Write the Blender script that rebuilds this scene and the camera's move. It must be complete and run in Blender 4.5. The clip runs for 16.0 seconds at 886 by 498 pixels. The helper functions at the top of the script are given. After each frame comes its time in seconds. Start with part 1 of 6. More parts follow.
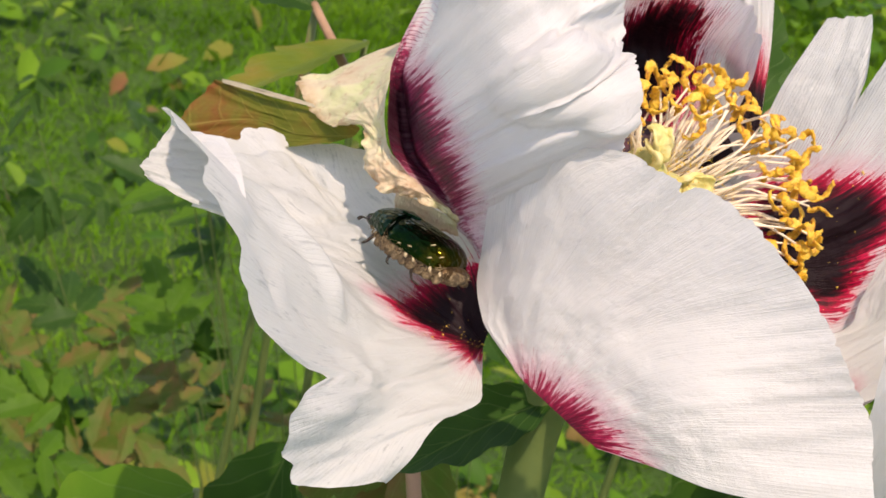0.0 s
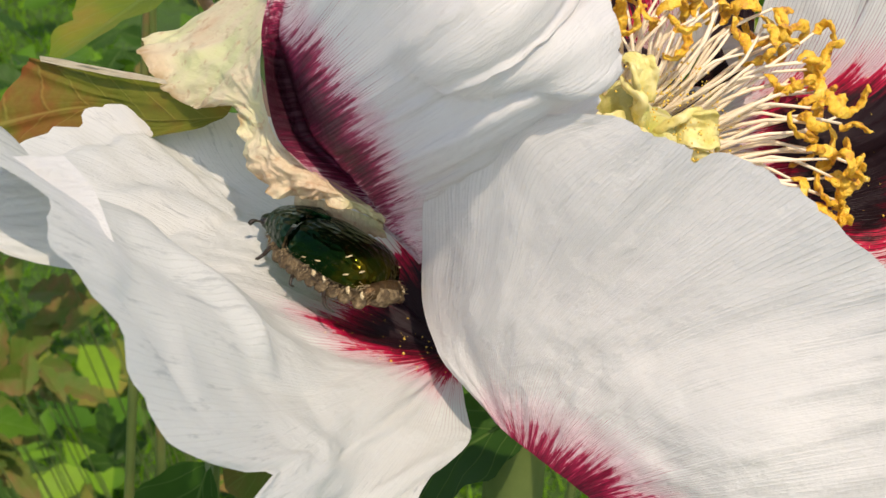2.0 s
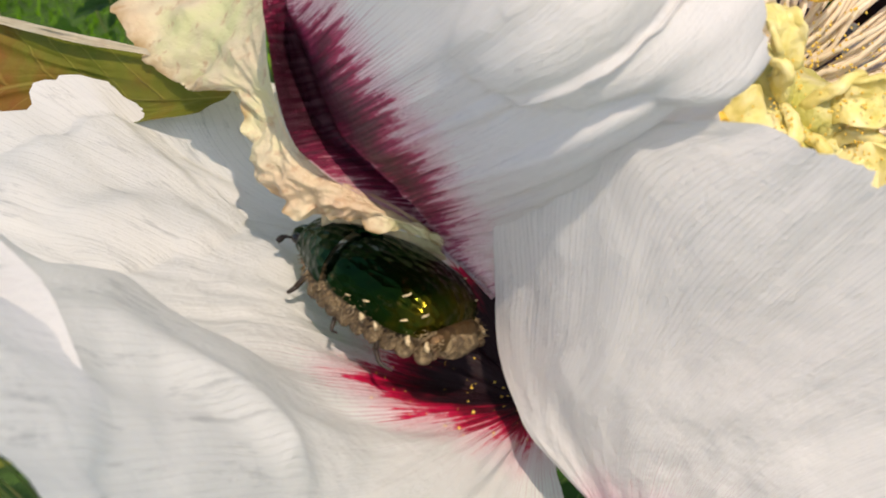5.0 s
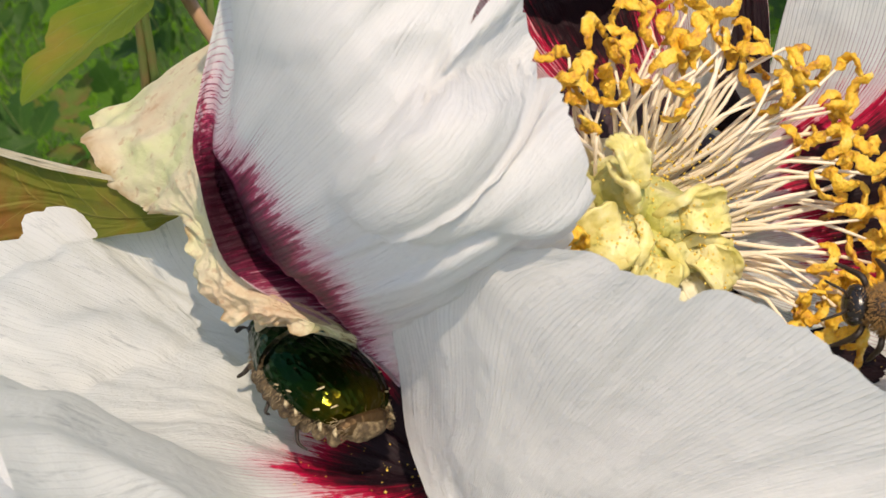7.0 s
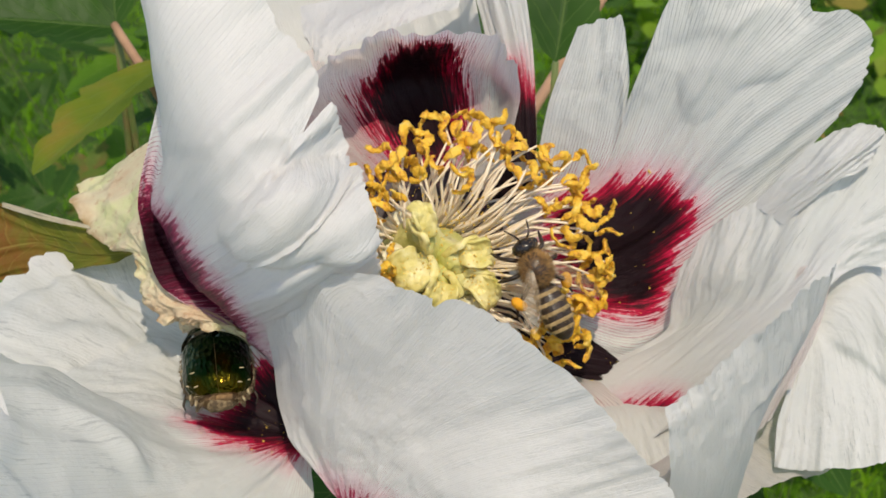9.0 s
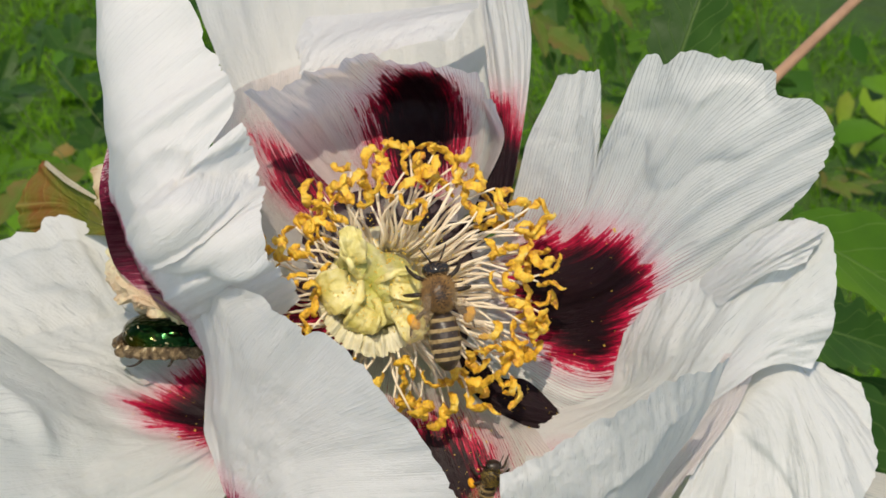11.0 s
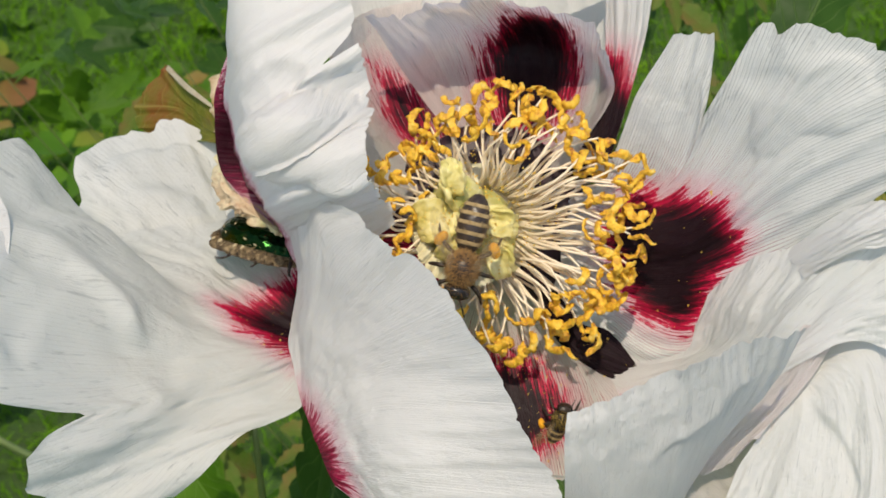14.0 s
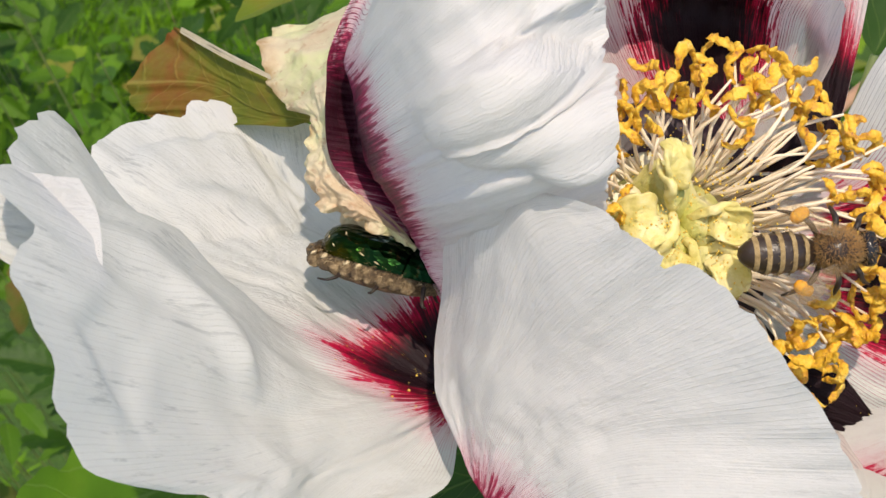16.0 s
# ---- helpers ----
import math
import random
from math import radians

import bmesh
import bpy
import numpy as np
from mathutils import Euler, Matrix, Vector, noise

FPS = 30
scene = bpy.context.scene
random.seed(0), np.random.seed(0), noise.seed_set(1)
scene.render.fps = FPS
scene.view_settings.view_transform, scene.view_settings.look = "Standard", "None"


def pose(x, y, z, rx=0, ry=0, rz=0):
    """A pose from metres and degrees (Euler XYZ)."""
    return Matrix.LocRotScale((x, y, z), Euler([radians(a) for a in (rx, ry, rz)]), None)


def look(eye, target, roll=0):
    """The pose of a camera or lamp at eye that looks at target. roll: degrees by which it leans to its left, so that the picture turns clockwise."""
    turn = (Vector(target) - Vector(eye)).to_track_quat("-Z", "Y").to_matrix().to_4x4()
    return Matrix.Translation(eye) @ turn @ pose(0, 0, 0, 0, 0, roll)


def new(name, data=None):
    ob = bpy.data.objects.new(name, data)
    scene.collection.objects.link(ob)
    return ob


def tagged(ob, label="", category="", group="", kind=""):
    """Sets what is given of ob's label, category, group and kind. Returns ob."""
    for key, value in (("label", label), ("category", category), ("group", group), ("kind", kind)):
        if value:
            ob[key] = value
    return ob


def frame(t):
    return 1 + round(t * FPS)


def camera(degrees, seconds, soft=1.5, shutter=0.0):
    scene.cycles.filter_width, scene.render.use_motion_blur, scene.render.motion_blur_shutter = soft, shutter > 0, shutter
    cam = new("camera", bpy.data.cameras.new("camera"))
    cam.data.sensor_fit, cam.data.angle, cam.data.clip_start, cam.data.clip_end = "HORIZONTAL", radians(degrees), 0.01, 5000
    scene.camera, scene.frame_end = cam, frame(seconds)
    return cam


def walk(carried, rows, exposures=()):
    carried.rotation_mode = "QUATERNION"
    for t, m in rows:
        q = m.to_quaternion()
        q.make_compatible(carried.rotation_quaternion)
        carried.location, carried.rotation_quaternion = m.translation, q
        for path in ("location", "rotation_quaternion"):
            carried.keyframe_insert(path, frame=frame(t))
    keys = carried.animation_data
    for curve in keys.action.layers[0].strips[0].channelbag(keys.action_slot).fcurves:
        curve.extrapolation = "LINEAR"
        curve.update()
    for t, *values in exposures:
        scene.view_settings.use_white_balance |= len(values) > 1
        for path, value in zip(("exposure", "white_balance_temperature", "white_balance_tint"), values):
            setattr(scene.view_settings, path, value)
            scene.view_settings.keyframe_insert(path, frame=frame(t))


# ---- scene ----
cam = camera(25.25, 16.0)
PATH = [
    (0, look((-0.1148, -0.1999, 0.6538), (-0.0442, -0.0391, 0.5582), 13.09)),
    (0.5, look((-0.1142, -0.1785, 0.6566), (-0.0368, -0.0257, 0.5534), 11.94)),
    (1, look((-0.1067, -0.1671, 0.6606), (-0.0299, -0.0188, 0.5506), 9.74)),
    (1.5, look((-0.1078, -0.1609, 0.6602), (-0.0299, -0.0148, 0.5480), 7.58)),
    (2, look((-0.0930, -0.1372, 0.6382), (-0.0143, 0.0097, 0.5276), 6.64)),
    (2.5, look((-0.0879, -0.1202, 0.6378), (-0.0133, 0.0219, 0.5185), 5.00)),
    (3, look((-0.0811, -0.1057, 0.6295), (-0.0070, 0.0349, 0.5081), 4.37)),
    (3.2, look((-0.0810, -0.0996, 0.6236), (-0.0024, 0.0401, 0.5039), 6.00)),
    (5.3, look((-0.0693, -0.0937, 0.6260), (-0.0039, 0.0447, 0.4972), 1.78)),
    (5.5, look((-0.0672, -0.0938, 0.6234), (-0.0031, 0.0475, 0.4972), 0.96)),
    (6, look((-0.0640, -0.0931, 0.6275), (0.0008, 0.0479, 0.5013), 0.28)),
    (6.5, look((-0.0627, -0.0973, 0.6307), (0.0017, 0.0446, 0.5053), -0.42)),
    (7, look((-0.0676, -0.1116, 0.6481), (-0.0051, 0.0289, 0.5202), -0.67)),
    (7.5, look((-0.0716, -0.1371, 0.6692), (-0.0095, 0.0063, 0.5445), -1.03)),
    (8, look((-0.0767, -0.1584, 0.6866), (-0.0146, -0.0148, 0.5620), -1.32)),
    (8.5, look((-0.0791, -0.1743, 0.6958), (-0.0168, -0.0293, 0.5729), -1.19)),
    (9, look((-0.0758, -0.1804, 0.6972), (-0.0141, -0.0351, 0.5744), -0.50)),
    (9.2, look((-0.0778, -0.1807, 0.6971), (-0.0150, -0.0357, 0.5745), -0.07)),
    (11.3, look((0.0027, -0.1988, 0.7090), (0.0072, -0.0442, 0.5823), -2.21)),
    (11.5, look((0.0090, -0.2019, 0.7104), (0.0081, -0.0469, 0.5840), -1.76)),
    (12, look((0.0128, -0.1984, 0.7122), (0.0064, -0.0455, 0.5834), -1.95)),
    (12.5, look((0.0015, -0.1998, 0.7091), (0.0011, -0.0466, 0.5806), -0.24)),
    (13, look((-0.0030, -0.2015, 0.7063), (-0.0034, -0.0480, 0.5781), 0.44)),
    (13.5, look((-0.0065, -0.1998, 0.7049), (-0.0054, -0.0468, 0.5761), 0.67)),
    (14, look((-0.0081, -0.1993, 0.7069), (-0.0053, -0.0467, 0.5777), 1.41)),
    (14.5, look((-0.0221, -0.1977, 0.7011), (-0.0114, -0.0450, 0.5724), 3.73)),
    (15, look((-0.0501, -0.1908, 0.6947), (-0.0257, -0.0392, 0.5665), 6.72)),
    (15.5, look((-0.0609, -0.1805, 0.6890), (-0.0287, -0.0271, 0.5647), 7.45)),
    (16, look((-0.0614, -0.1459, 0.6573), (-0.0214, 0.0067, 0.5344), 9.63)),
]
walk(cam, PATH, [(0.0, 0.81, 8000, 20), (1.0, 0.68, 8000, 15), (2.5, 0.68, 7900, 13), (5.5, 0.66, 7900, 15), (7.5, 0.53, 7900, 11), (8.5, 0.29, 7900, 9), (9.0, 0.41, 7600, 9), (12.0, 0.47, 7600, 8), (13.0, 0.53, 7600, 9), (14.5, 0.47, 7600, 9), (16.0, 0.66, 7600, 13)])
cam.data.dof.use_dof = True
cam.data.dof.focus_distance = 0.195
cam.data.dof.aperture_fstop = 170.0

# ---- light ----
SUN_AZ, SUN_EL = radians(192), radians(66)
world = bpy.data.worlds.new("daylight")
scene.world = world
world.use_nodes = True
wn = world.node_tree
sky = wn.nodes.new("ShaderNodeTexSky")
sky.sky_type = "NISHITA"
sky.sun_disc = False
sky.sun_elevation = SUN_EL
sky.sun_rotation = SUN_AZ
wn.nodes["Background"].inputs["Strength"].default_value = 0.15
wn.links.new(sky.outputs["Color"], wn.nodes["Background"].inputs["Color"])
sun_way = Vector((math.sin(SUN_AZ) * math.cos(SUN_EL), math.cos(SUN_AZ) * math.cos(SUN_EL), math.sin(SUN_EL)))
sun = new("sun", bpy.data.lights.new("sun", "SUN"))
sun.data.energy, sun.data.angle, sun.data.color = 2.05, radians(0.53), (1.0, 0.95, 0.86)
sun.matrix_world = look(sun_way * 5, (0, 0, 0))


# ---- materials ----
class Mat:
    """A node material under construction."""

    def __init__(self, name):
        self.m = bpy.data.materials.new(name)
        self.m.use_nodes = True
        self.n, self.l = self.m.node_tree.nodes, self.m.node_tree.links
        self.bsdf, self.out = self.n["Principled BSDF"], self.n["Material Output"]

    def node(self, kind, **sockets):
        nd = self.n.new(kind)
        for key, value in sockets.items():
            self.put(nd, key, value)
        return nd

    def put(self, nd, key, value):
        sock = nd.inputs[int(key[1:])] if key[0] == "i" and key[1:].isdigit() else nd.inputs[key.replace("_", " ")]
        if hasattr(value, "is_output"):
            self.l.new(value, sock)
        else:
            sock.default_value = value

    def math(self, op, a, b=0.0):
        nd = self.n.new("ShaderNodeMath")
        nd.operation = op
        self.put(nd, "i0", a)
        self.put(nd, "i1", b)
        return nd.outputs[0]

    def mapping(self, source, scale, place=(0, 0, 0)):
        nd = self.node("ShaderNodeMapping", Vector=source)
        nd.inputs["Scale"].default_value = scale
        nd.inputs["Location"].default_value = place
        return nd.outputs[0]

    def noise(self, vector, scale, detail=3.0, rough=0.55):
        return self.node("ShaderNodeTexNoise", Vector=vector, Scale=scale, Detail=detail, Roughness=rough).outputs["Fac"]

    def ramp(self, fac, stops, smooth=False):
        nd = self.node("ShaderNodeValToRGB", Fac=fac)
        cr = nd.color_ramp
        if smooth:
            cr.interpolation = "EASE"
        while len(cr.elements) < len(stops):
            cr.elements.new(0.5)
        for el, (pos, col) in zip(cr.elements, stops):
            el.position = pos
            el.color = (*col, 1) if len(col) == 3 else col
        return nd.outputs["Color"]

    def mix(self, fac, a, b, blend="MIX"):
        nd = self.n.new("ShaderNodeMixRGB")
        nd.blend_type = blend
        self.put(nd, "Fac", fac)
        self.put(nd, "Color1", a if hasattr(a, "is_output") else (*a, 1))
        self.put(nd, "Color2", b if hasattr(b, "is_output") else (*b, 1))
        return nd.outputs[0]

    def bump(self, height, strength, distance=0.0005, before=None):
        nd = self.node("ShaderNodeBump", Height=height, Strength=strength, Distance=distance)
        if before:
            self.put(nd, "Normal", before)
        return nd.outputs[0]

    def coords(self, which="Object"):
        return self.node("ShaderNodeTexCoord").outputs[which]

    def done(self, color, rough=0.5, normal=None, translucent=0.0, glow=None, **more):
        self.put(self.bsdf, "Base_Color", color if hasattr(color, "is_output") else (*color, 1))
        self.put(self.bsdf, "Roughness", rough)
        if normal:
            self.put(self.bsdf, "Normal", normal)
        for key, value in more.items():
            self.put(self.bsdf, key, value)
        if hasattr(translucent, "is_output") or translucent:
            tl = self.node("ShaderNodeBsdfTranslucent", Color=glow if glow is not None else (color if hasattr(color, "is_output") else (*color, 1)))
            if normal:
                self.put(tl, "Normal", normal)
            mx = self.node("ShaderNodeMixShader", Fac=translucent)
            self.l.new(self.bsdf.outputs[0], mx.inputs[1])
            self.l.new(tl.outputs[0], mx.inputs[2])
            self.l.new(mx.outputs[0], self.out.inputs["Surface"])
        return self.m


def petal_material(name, white, shade, stops, veins=0.5, glow=0.34, feather=1.35, crush_depth=0.2, fade=0.06, bloom=0.0, count=1.0, strokes=0.5):
    """A petal: fine veins that run from base to rim, crumpled tissue, and a feathered blotch."""
    k = Mat(name)
    uv = k.node("ShaderNodeUVMap").outputs[0]
    obj = k.coords("Object")
    veins_n = k.noise(k.mapping(uv, (120, 2.4, 1)), 1.0, 2.5)
    fine = k.noise(k.mapping(uv, (330, 5, 1)), 1.0, 2.0)
    wide = k.noise(obj, 90.0, 3.0)
    streak = k.noise(k.mapping(uv, (120, 7, 1), (3.1, 1.7, 0)), 1.0, 4.0, 0.7)
    tuft = k.noise(k.mapping(uv, (38, 3.0, 1), (7.7, 0.3, 0)), 1.0, 2.0)
    speck = k.noise(obj, 1500.0, 2.0)
    blotch = k.node("ShaderNodeAttribute")
    blotch.attribute_name = "blotch"
    field = k.math("ADD", blotch.outputs["Fac"], k.math("MULTIPLY", k.math("SUBTRACT", streak, 0.5), feather))
    field = k.math("ADD", field, k.math("MULTIPLY", k.math("SUBTRACT", tuft, 0.5), 0.8))
    field = k.math("ADD", field, k.math("MULTIPLY", k.math("SUBTRACT", speck, 0.5), 0.22))
    u = k.node("ShaderNodeSeparateXYZ", Vector=uv).outputs[0]
    sway = k.math("MULTIPLY", k.noise(k.mapping(uv, (14, 2.2, 1)), 1.0, 3.0), 2.6)

    def rays(lines, width, gate):
        """Hair-thin lines that run from base to rim, here and there fading out."""
        saw = k.math("FRACT", k.math("ADD", k.math("MULTIPLY", u, lines), sway))
        thin = k.ramp(k.math("ABSOLUTE", k.math("SUBTRACT", saw, 0.5)), [(0.0, (1, 1, 1)), (width, (0, 0, 0))])
        part = k.ramp(k.noise(k.mapping(uv, (lines * 0.7, 4, 1), (lines, 0, 0)), 1.0, 2.0), [(gate, (0, 0, 0)), (gate + 0.2, (1, 1, 1))])
        return k.math("MULTIPLY", thin, part)

    line = rays(118.0 * count, 0.13, 0.30)
    hair = rays(236.0 * count, 0.17, 0.38)
    field = k.math("ADD", field, k.math("SUBTRACT", k.math("ADD", k.math("MULTIPLY", line, 0.32 * feather), k.math("MULTIPLY", hair, 0.22 * feather)), 0.06 * feather))
    base = k.mix(k.math("MULTIPLY", k.ramp(wide, [(0.35, (0, 0, 0)), (0.7, (1, 1, 1))]), 0.5), white, shade)
    flush = k.ramp(k.math("ADD", blotch.outputs["Fac"], 0.45), [(0.0, (0, 0, 0)), (0.45, (1, 1, 1))])
    thread = k.ramp(k.math("ADD", blotch.outputs["Fac"], 1.3), [(0.0, (0, 0, 0)), (1.3, (1, 1, 1))])
    base = k.mix(k.math("MULTIPLY", line, k.math("ADD", k.math("MULTIPLY", thread, 0.6), veins * 0.62)), base, k.mix(thread, (0.30, 0.30, 0.31), (0.48, 0.09, 0.19)))
    base = k.mix(k.math("MULTIPLY", hair, k.math("ADD", k.math("MULTIPLY", flush, 0.35), veins * 0.42)), base, k.mix(flush, (0.36, 0.36, 0.36), (0.52, 0.13, 0.23)))
    # grey strokes: bruises, and the shade of wrinkles put into the colour
    bruise_shade = k.ramp(k.noise(k.mapping(uv, (95, 7, 1), (1, 5, 0)), 1.0, 6.0, 0.72), [(0.565, (0, 0, 0)), (0.65, (1, 1, 1))])
    outer = k.ramp(k.node("ShaderNodeSeparateXYZ", Vector=uv).outputs[1], [(0.3, (0, 0, 0)), (0.7, (1, 1, 1))])
    base = k.mix(k.math("MULTIPLY", k.math("MULTIPLY", bruise_shade, outer), strokes), base, (0.36, 0.37, 0.38))
    base = k.mix(k.math("MULTIPLY", flush, 0.5), base, (0.78, 0.43, 0.52))
    mask = k.ramp(field, [(0.0, (0, 0, 0)), (fade, (1, 1, 1))])
    tint = k.ramp(field, stops)
    if bloom:
        # pale greyish threads between the dark ones
        tint = k.mix(k.math("MULTIPLY", k.ramp(veins_n, [(0.42, (0, 0, 0)), (0.62, (1, 1, 1))]), bloom), tint, (0.46, 0.27, 0.33))
        tint = k.mix(k.math("MULTIPLY", k.ramp(fine, [(0.5, (0, 0, 0)), (0.66, (1, 1, 1))]), bloom), tint, (0.07, 0.006, 0.02))
    color = k.mix(mask, base, tint)
    clear = k.math("MULTIPLY", k.math("SUBTRACT", 1.0, mask), glow)
    clear = k.math("ADD", clear, 0.02)
    height = k.math("SUBTRACT", k.math("ADD", k.math("MULTIPLY", veins_n, 0.6), k.math("MULTIPLY", fine, 0.4)), k.math("MULTIPLY", line, 0.3))
    nrm = k.bump(height, 0.38, 0.0004)
    crush = k.node("ShaderNodeTexNoise", Vector=k.mapping(uv, (15, 7, 1)), Scale=1.0, Detail=5.0, Roughness=0.55)
    crush.noise_type = "RIDGED_MULTIFRACTAL"
    nrm = k.bump(crush.outputs["Fac"], crush_depth, 0.0006, nrm)
    nrm = k.bump(k.noise(k.mapping(uv, (30, 16, 1)), 1.0, 5.0, 0.62), 0.26, 0.0010, nrm)
    nrm = k.bump(k.noise(obj, 620.0, 4.0, 0.6), 0.30, 0.0005, nrm)
    gloss = k.math("ADD", 0.19, k.math("MULTIPLY", k.math("SUBTRACT", 1.0, mask), 0.13))
    return k.done(color, 0.45, nrm, clear, Specular_IOR_Level=gloss)


INNER = [(0.0, (0.64, 0.010, 0.080)), (0.19, (0.42, 0.005, 0.038)), (0.34, (0.11, 0.003, 0.013)), (0.56, (0.011, 0.0024, 0.005))]
OUTER = [(0.0, (0.62, 0.17, 0.27)), (0.2, (0.42, 0.035, 0.11)), (0.45, (0.17, 0.012, 0.045)), (0.85, (0.045, 0.006, 0.016))]
CRIMSON = [(0.0, (0.62, 0.07, 0.17)), (0.16, (0.42, 0.015, 0.075)), (0.36, (0.20, 0.006, 0.030)), (0.75, (0.045, 0.004, 0.012))]
petal_in = petal_material("petal_inner_face", (0.78, 0.772, 0.757), (0.71, 0.702, 0.697), INNER, veins=0.17, feather=1.1, crush_depth=0.34, count=1.7)
petal_veined = petal_material("petal_veined_face", (0.78, 0.772, 0.757), (0.71, 0.702, 0.697), INNER, veins=1.2, feather=1.1, crush_depth=0.26, count=1.15)
petal_out = petal_material("petal_outer_face", (0.78, 0.767, 0.752), (0.71, 0.693, 0.688), OUTER, veins=0.12, feather=2.3, fade=0.10, bloom=0.12, count=1.7, strokes=0.15)
petal_front = petal_material("petal_outer_face_crimson", (0.78, 0.767, 0.752), (0.71, 0.693, 0.688), CRIMSON, veins=0.28, feather=1.6, fade=0.16, count=1.4, strokes=0.2)
# the pinkish look of shaded petals is put into this copy's colour
petal_shaded = petal_material("petal_shade_tint", (0.86, 0.79, 0.77), (0.82, 0.73, 0.71), INNER, 0.6, 0.6, feather=2.0)


def withered_material():
    k = Mat("withered_petal")
    uv, obj = k.node("ShaderNodeUVMap").outputs[0], k.coords()
    a = k.noise(obj, 140.0, 5.0)
    color = k.ramp(a, [(0.3, (0.74, 0.52, 0.34)), (0.5, (0.80, 0.68, 0.46)), (0.68, (0.76, 0.74, 0.40))])
    spots = k.ramp(k.noise(obj, 900.0, 3.0), [(0.58, (0, 0, 0)), (0.68, (1, 1, 1))])
    color = k.mix(k.math("MULTIPLY", spots, 0.45), color, (0.55, 0.28, 0.14))
    v = k.node("ShaderNodeSeparateXYZ", Vector=uv).outputs[1]
    rim = k.math("MULTIPLY", k.ramp(v, [(0.86, (0, 0, 0)), (1.0, (1, 1, 1))]), k.ramp(k.noise(obj, 320.0, 3.0), [(0.4, (0, 0, 0)), (0.65, (1, 1, 1))]))
    color = k.mix(rim, color, (0.42, 0.25, 0.09))
    nrm = k.bump(k.noise(k.mapping(uv, (26, 5, 1)), 1.0, 5.0), 0.6, 0.0008)
    nrm = k.bump(k.noise(obj, 700.0, 4.0), 0.4, 0.0003, nrm)
    return k.done(color, 0.55, nrm, 0.3)


def leaf_material(name, stops, vein=(0.20, 0.30, 0.08), gloss=0.38, size=30.0, glow=0.25):
    """A leaf with a midrib, side veins and blended patches of colour."""
    k = Mat(name)
    uv, obj = k.node("ShaderNodeUVMap").outputs[0], k.coords()
    sep = k.node("ShaderNodeSeparateXYZ", Vector=uv)
    u, v = sep.outputs[0], sep.outputs[1]
    side = k.math("ABSOLUTE", k.math("SUBTRACT", u, 0.5))
    color = k.ramp(k.noise(obj, size, 4.0, 0.6), stops)
    color = k.mix(k.math("MULTIPLY", k.noise(obj, size * 16, 4.0), 0.3), color, (0.02, 0.035, 0.01))
    rib = k.ramp(side, [(0.006, (1, 1, 1)), (0.022, (0, 0, 0))])
    saw = k.math("FRACT", k.math("MULTIPLY", k.math("SUBTRACT", v, k.math("MULTIPLY", side, 0.55)), 7.0))
    cross = k.ramp(k.math("ABSOLUTE", k.math("SUBTRACT", saw, 0.5)), [(0.015, (1, 1, 1)), (0.06, (0, 0, 0))])
    lines = k.math("MAXIMUM", rib, k.math("MULTIPLY", cross, 0.6))
    color = k.mix(k.math("MULTIPLY", lines, 0.3), color, vein)
    nrm = k.bump(lines, 0.3, 0.0006)
    nrm = k.bump(k.noise(obj, size * 9, 4.0), 0.3, 0.0006, nrm)
    return k.done(color, gloss + 0.15, nrm, glow, Specular_IOR_Level=0.16)


leaf_green = leaf_material("leaf_green", [(0.3, (0.04, 0.12, 0.006)), (0.55, (0.085, 0.20, 0.010)), (0.75, (0.15, 0.27, 0.016))])
leaf_lime = leaf_material("leaf_lime", [(0.3, (0.09, 0.16, 0.010)), (0.55, (0.17, 0.22, 0.016)), (0.75, (0.30, 0.22, 0.03))], size=60.0)
leaf_dark = leaf_material("leaf_dark_green", [(0.3, (0.016, 0.055, 0.008)), (0.55, (0.035, 0.10, 0.012)), (0.75, (0.065, 0.15, 0.016))], gloss=0.3)
leaf_rust = leaf_material("leaf_rusty", [(0.30, (0.06, 0.16, 0.014)), (0.48, (0.14, 0.16, 0.03)), (0.70, (0.30, 0.13, 0.06))], size=45.0)
leaf_autumn = leaf_material("leaf_bronze_green", [(0.34, (0.08, 0.14, 0.014)), (0.5, (0.20, 0.19, 0.028)), (0.66, (0.30, 0.10, 0.028))], vein=(0.45, 0.38, 0.10), size=75.0)
leaf_pale = leaf_material("leaf_pale_underside", [(0.3, (0.55, 0.50, 0.36)), (0.6, (0.66, 0.58, 0.44)), (0.8, (0.52, 0.32, 0.22))], vein=(0.6, 0.5, 0.4), size=90.0)


def grainy(name, stops, scale, rough=0.6, bump=0.4, depth=0.0006, translucent=0.0, **more):
    k = Mat(name)
    obj = k.coords()
    color = k.ramp(k.noise(obj, scale, 5.0, 0.65), stops)
    return k.done(color, rough, k.bump(k.noise(obj, scale * 3.1, 4.0), bump, depth), translucent, **more)


filament_mat = grainy("filament", [(0.3, (0.95, 0.77, 0.54)), (0.6, (0.97, 0.87, 0.70))], 300, 0.45, 0.15, 0.0002, 0.16)
anther_mat = grainy("anther", [(0.30, (0.26, 0.07, 0.08)), (0.38, (0.66, 0.30, 0.04)), (0.49, (0.96, 0.56, 0.05)), (0.64, (0.97, 0.66, 0.11)), (0.74, (0.92, 0.82, 0.50))], 620, 0.42, 0.9, 0.0005, 0.14)
carpel_mat = grainy("carpel", [(0.3, (0.42, 0.42, 0.08)), (0.5, (0.62, 0.58, 0.20)), (0.7, (0.78, 0.72, 0.42))], 210, 0.5, 0.6, 0.0008, 0.1)
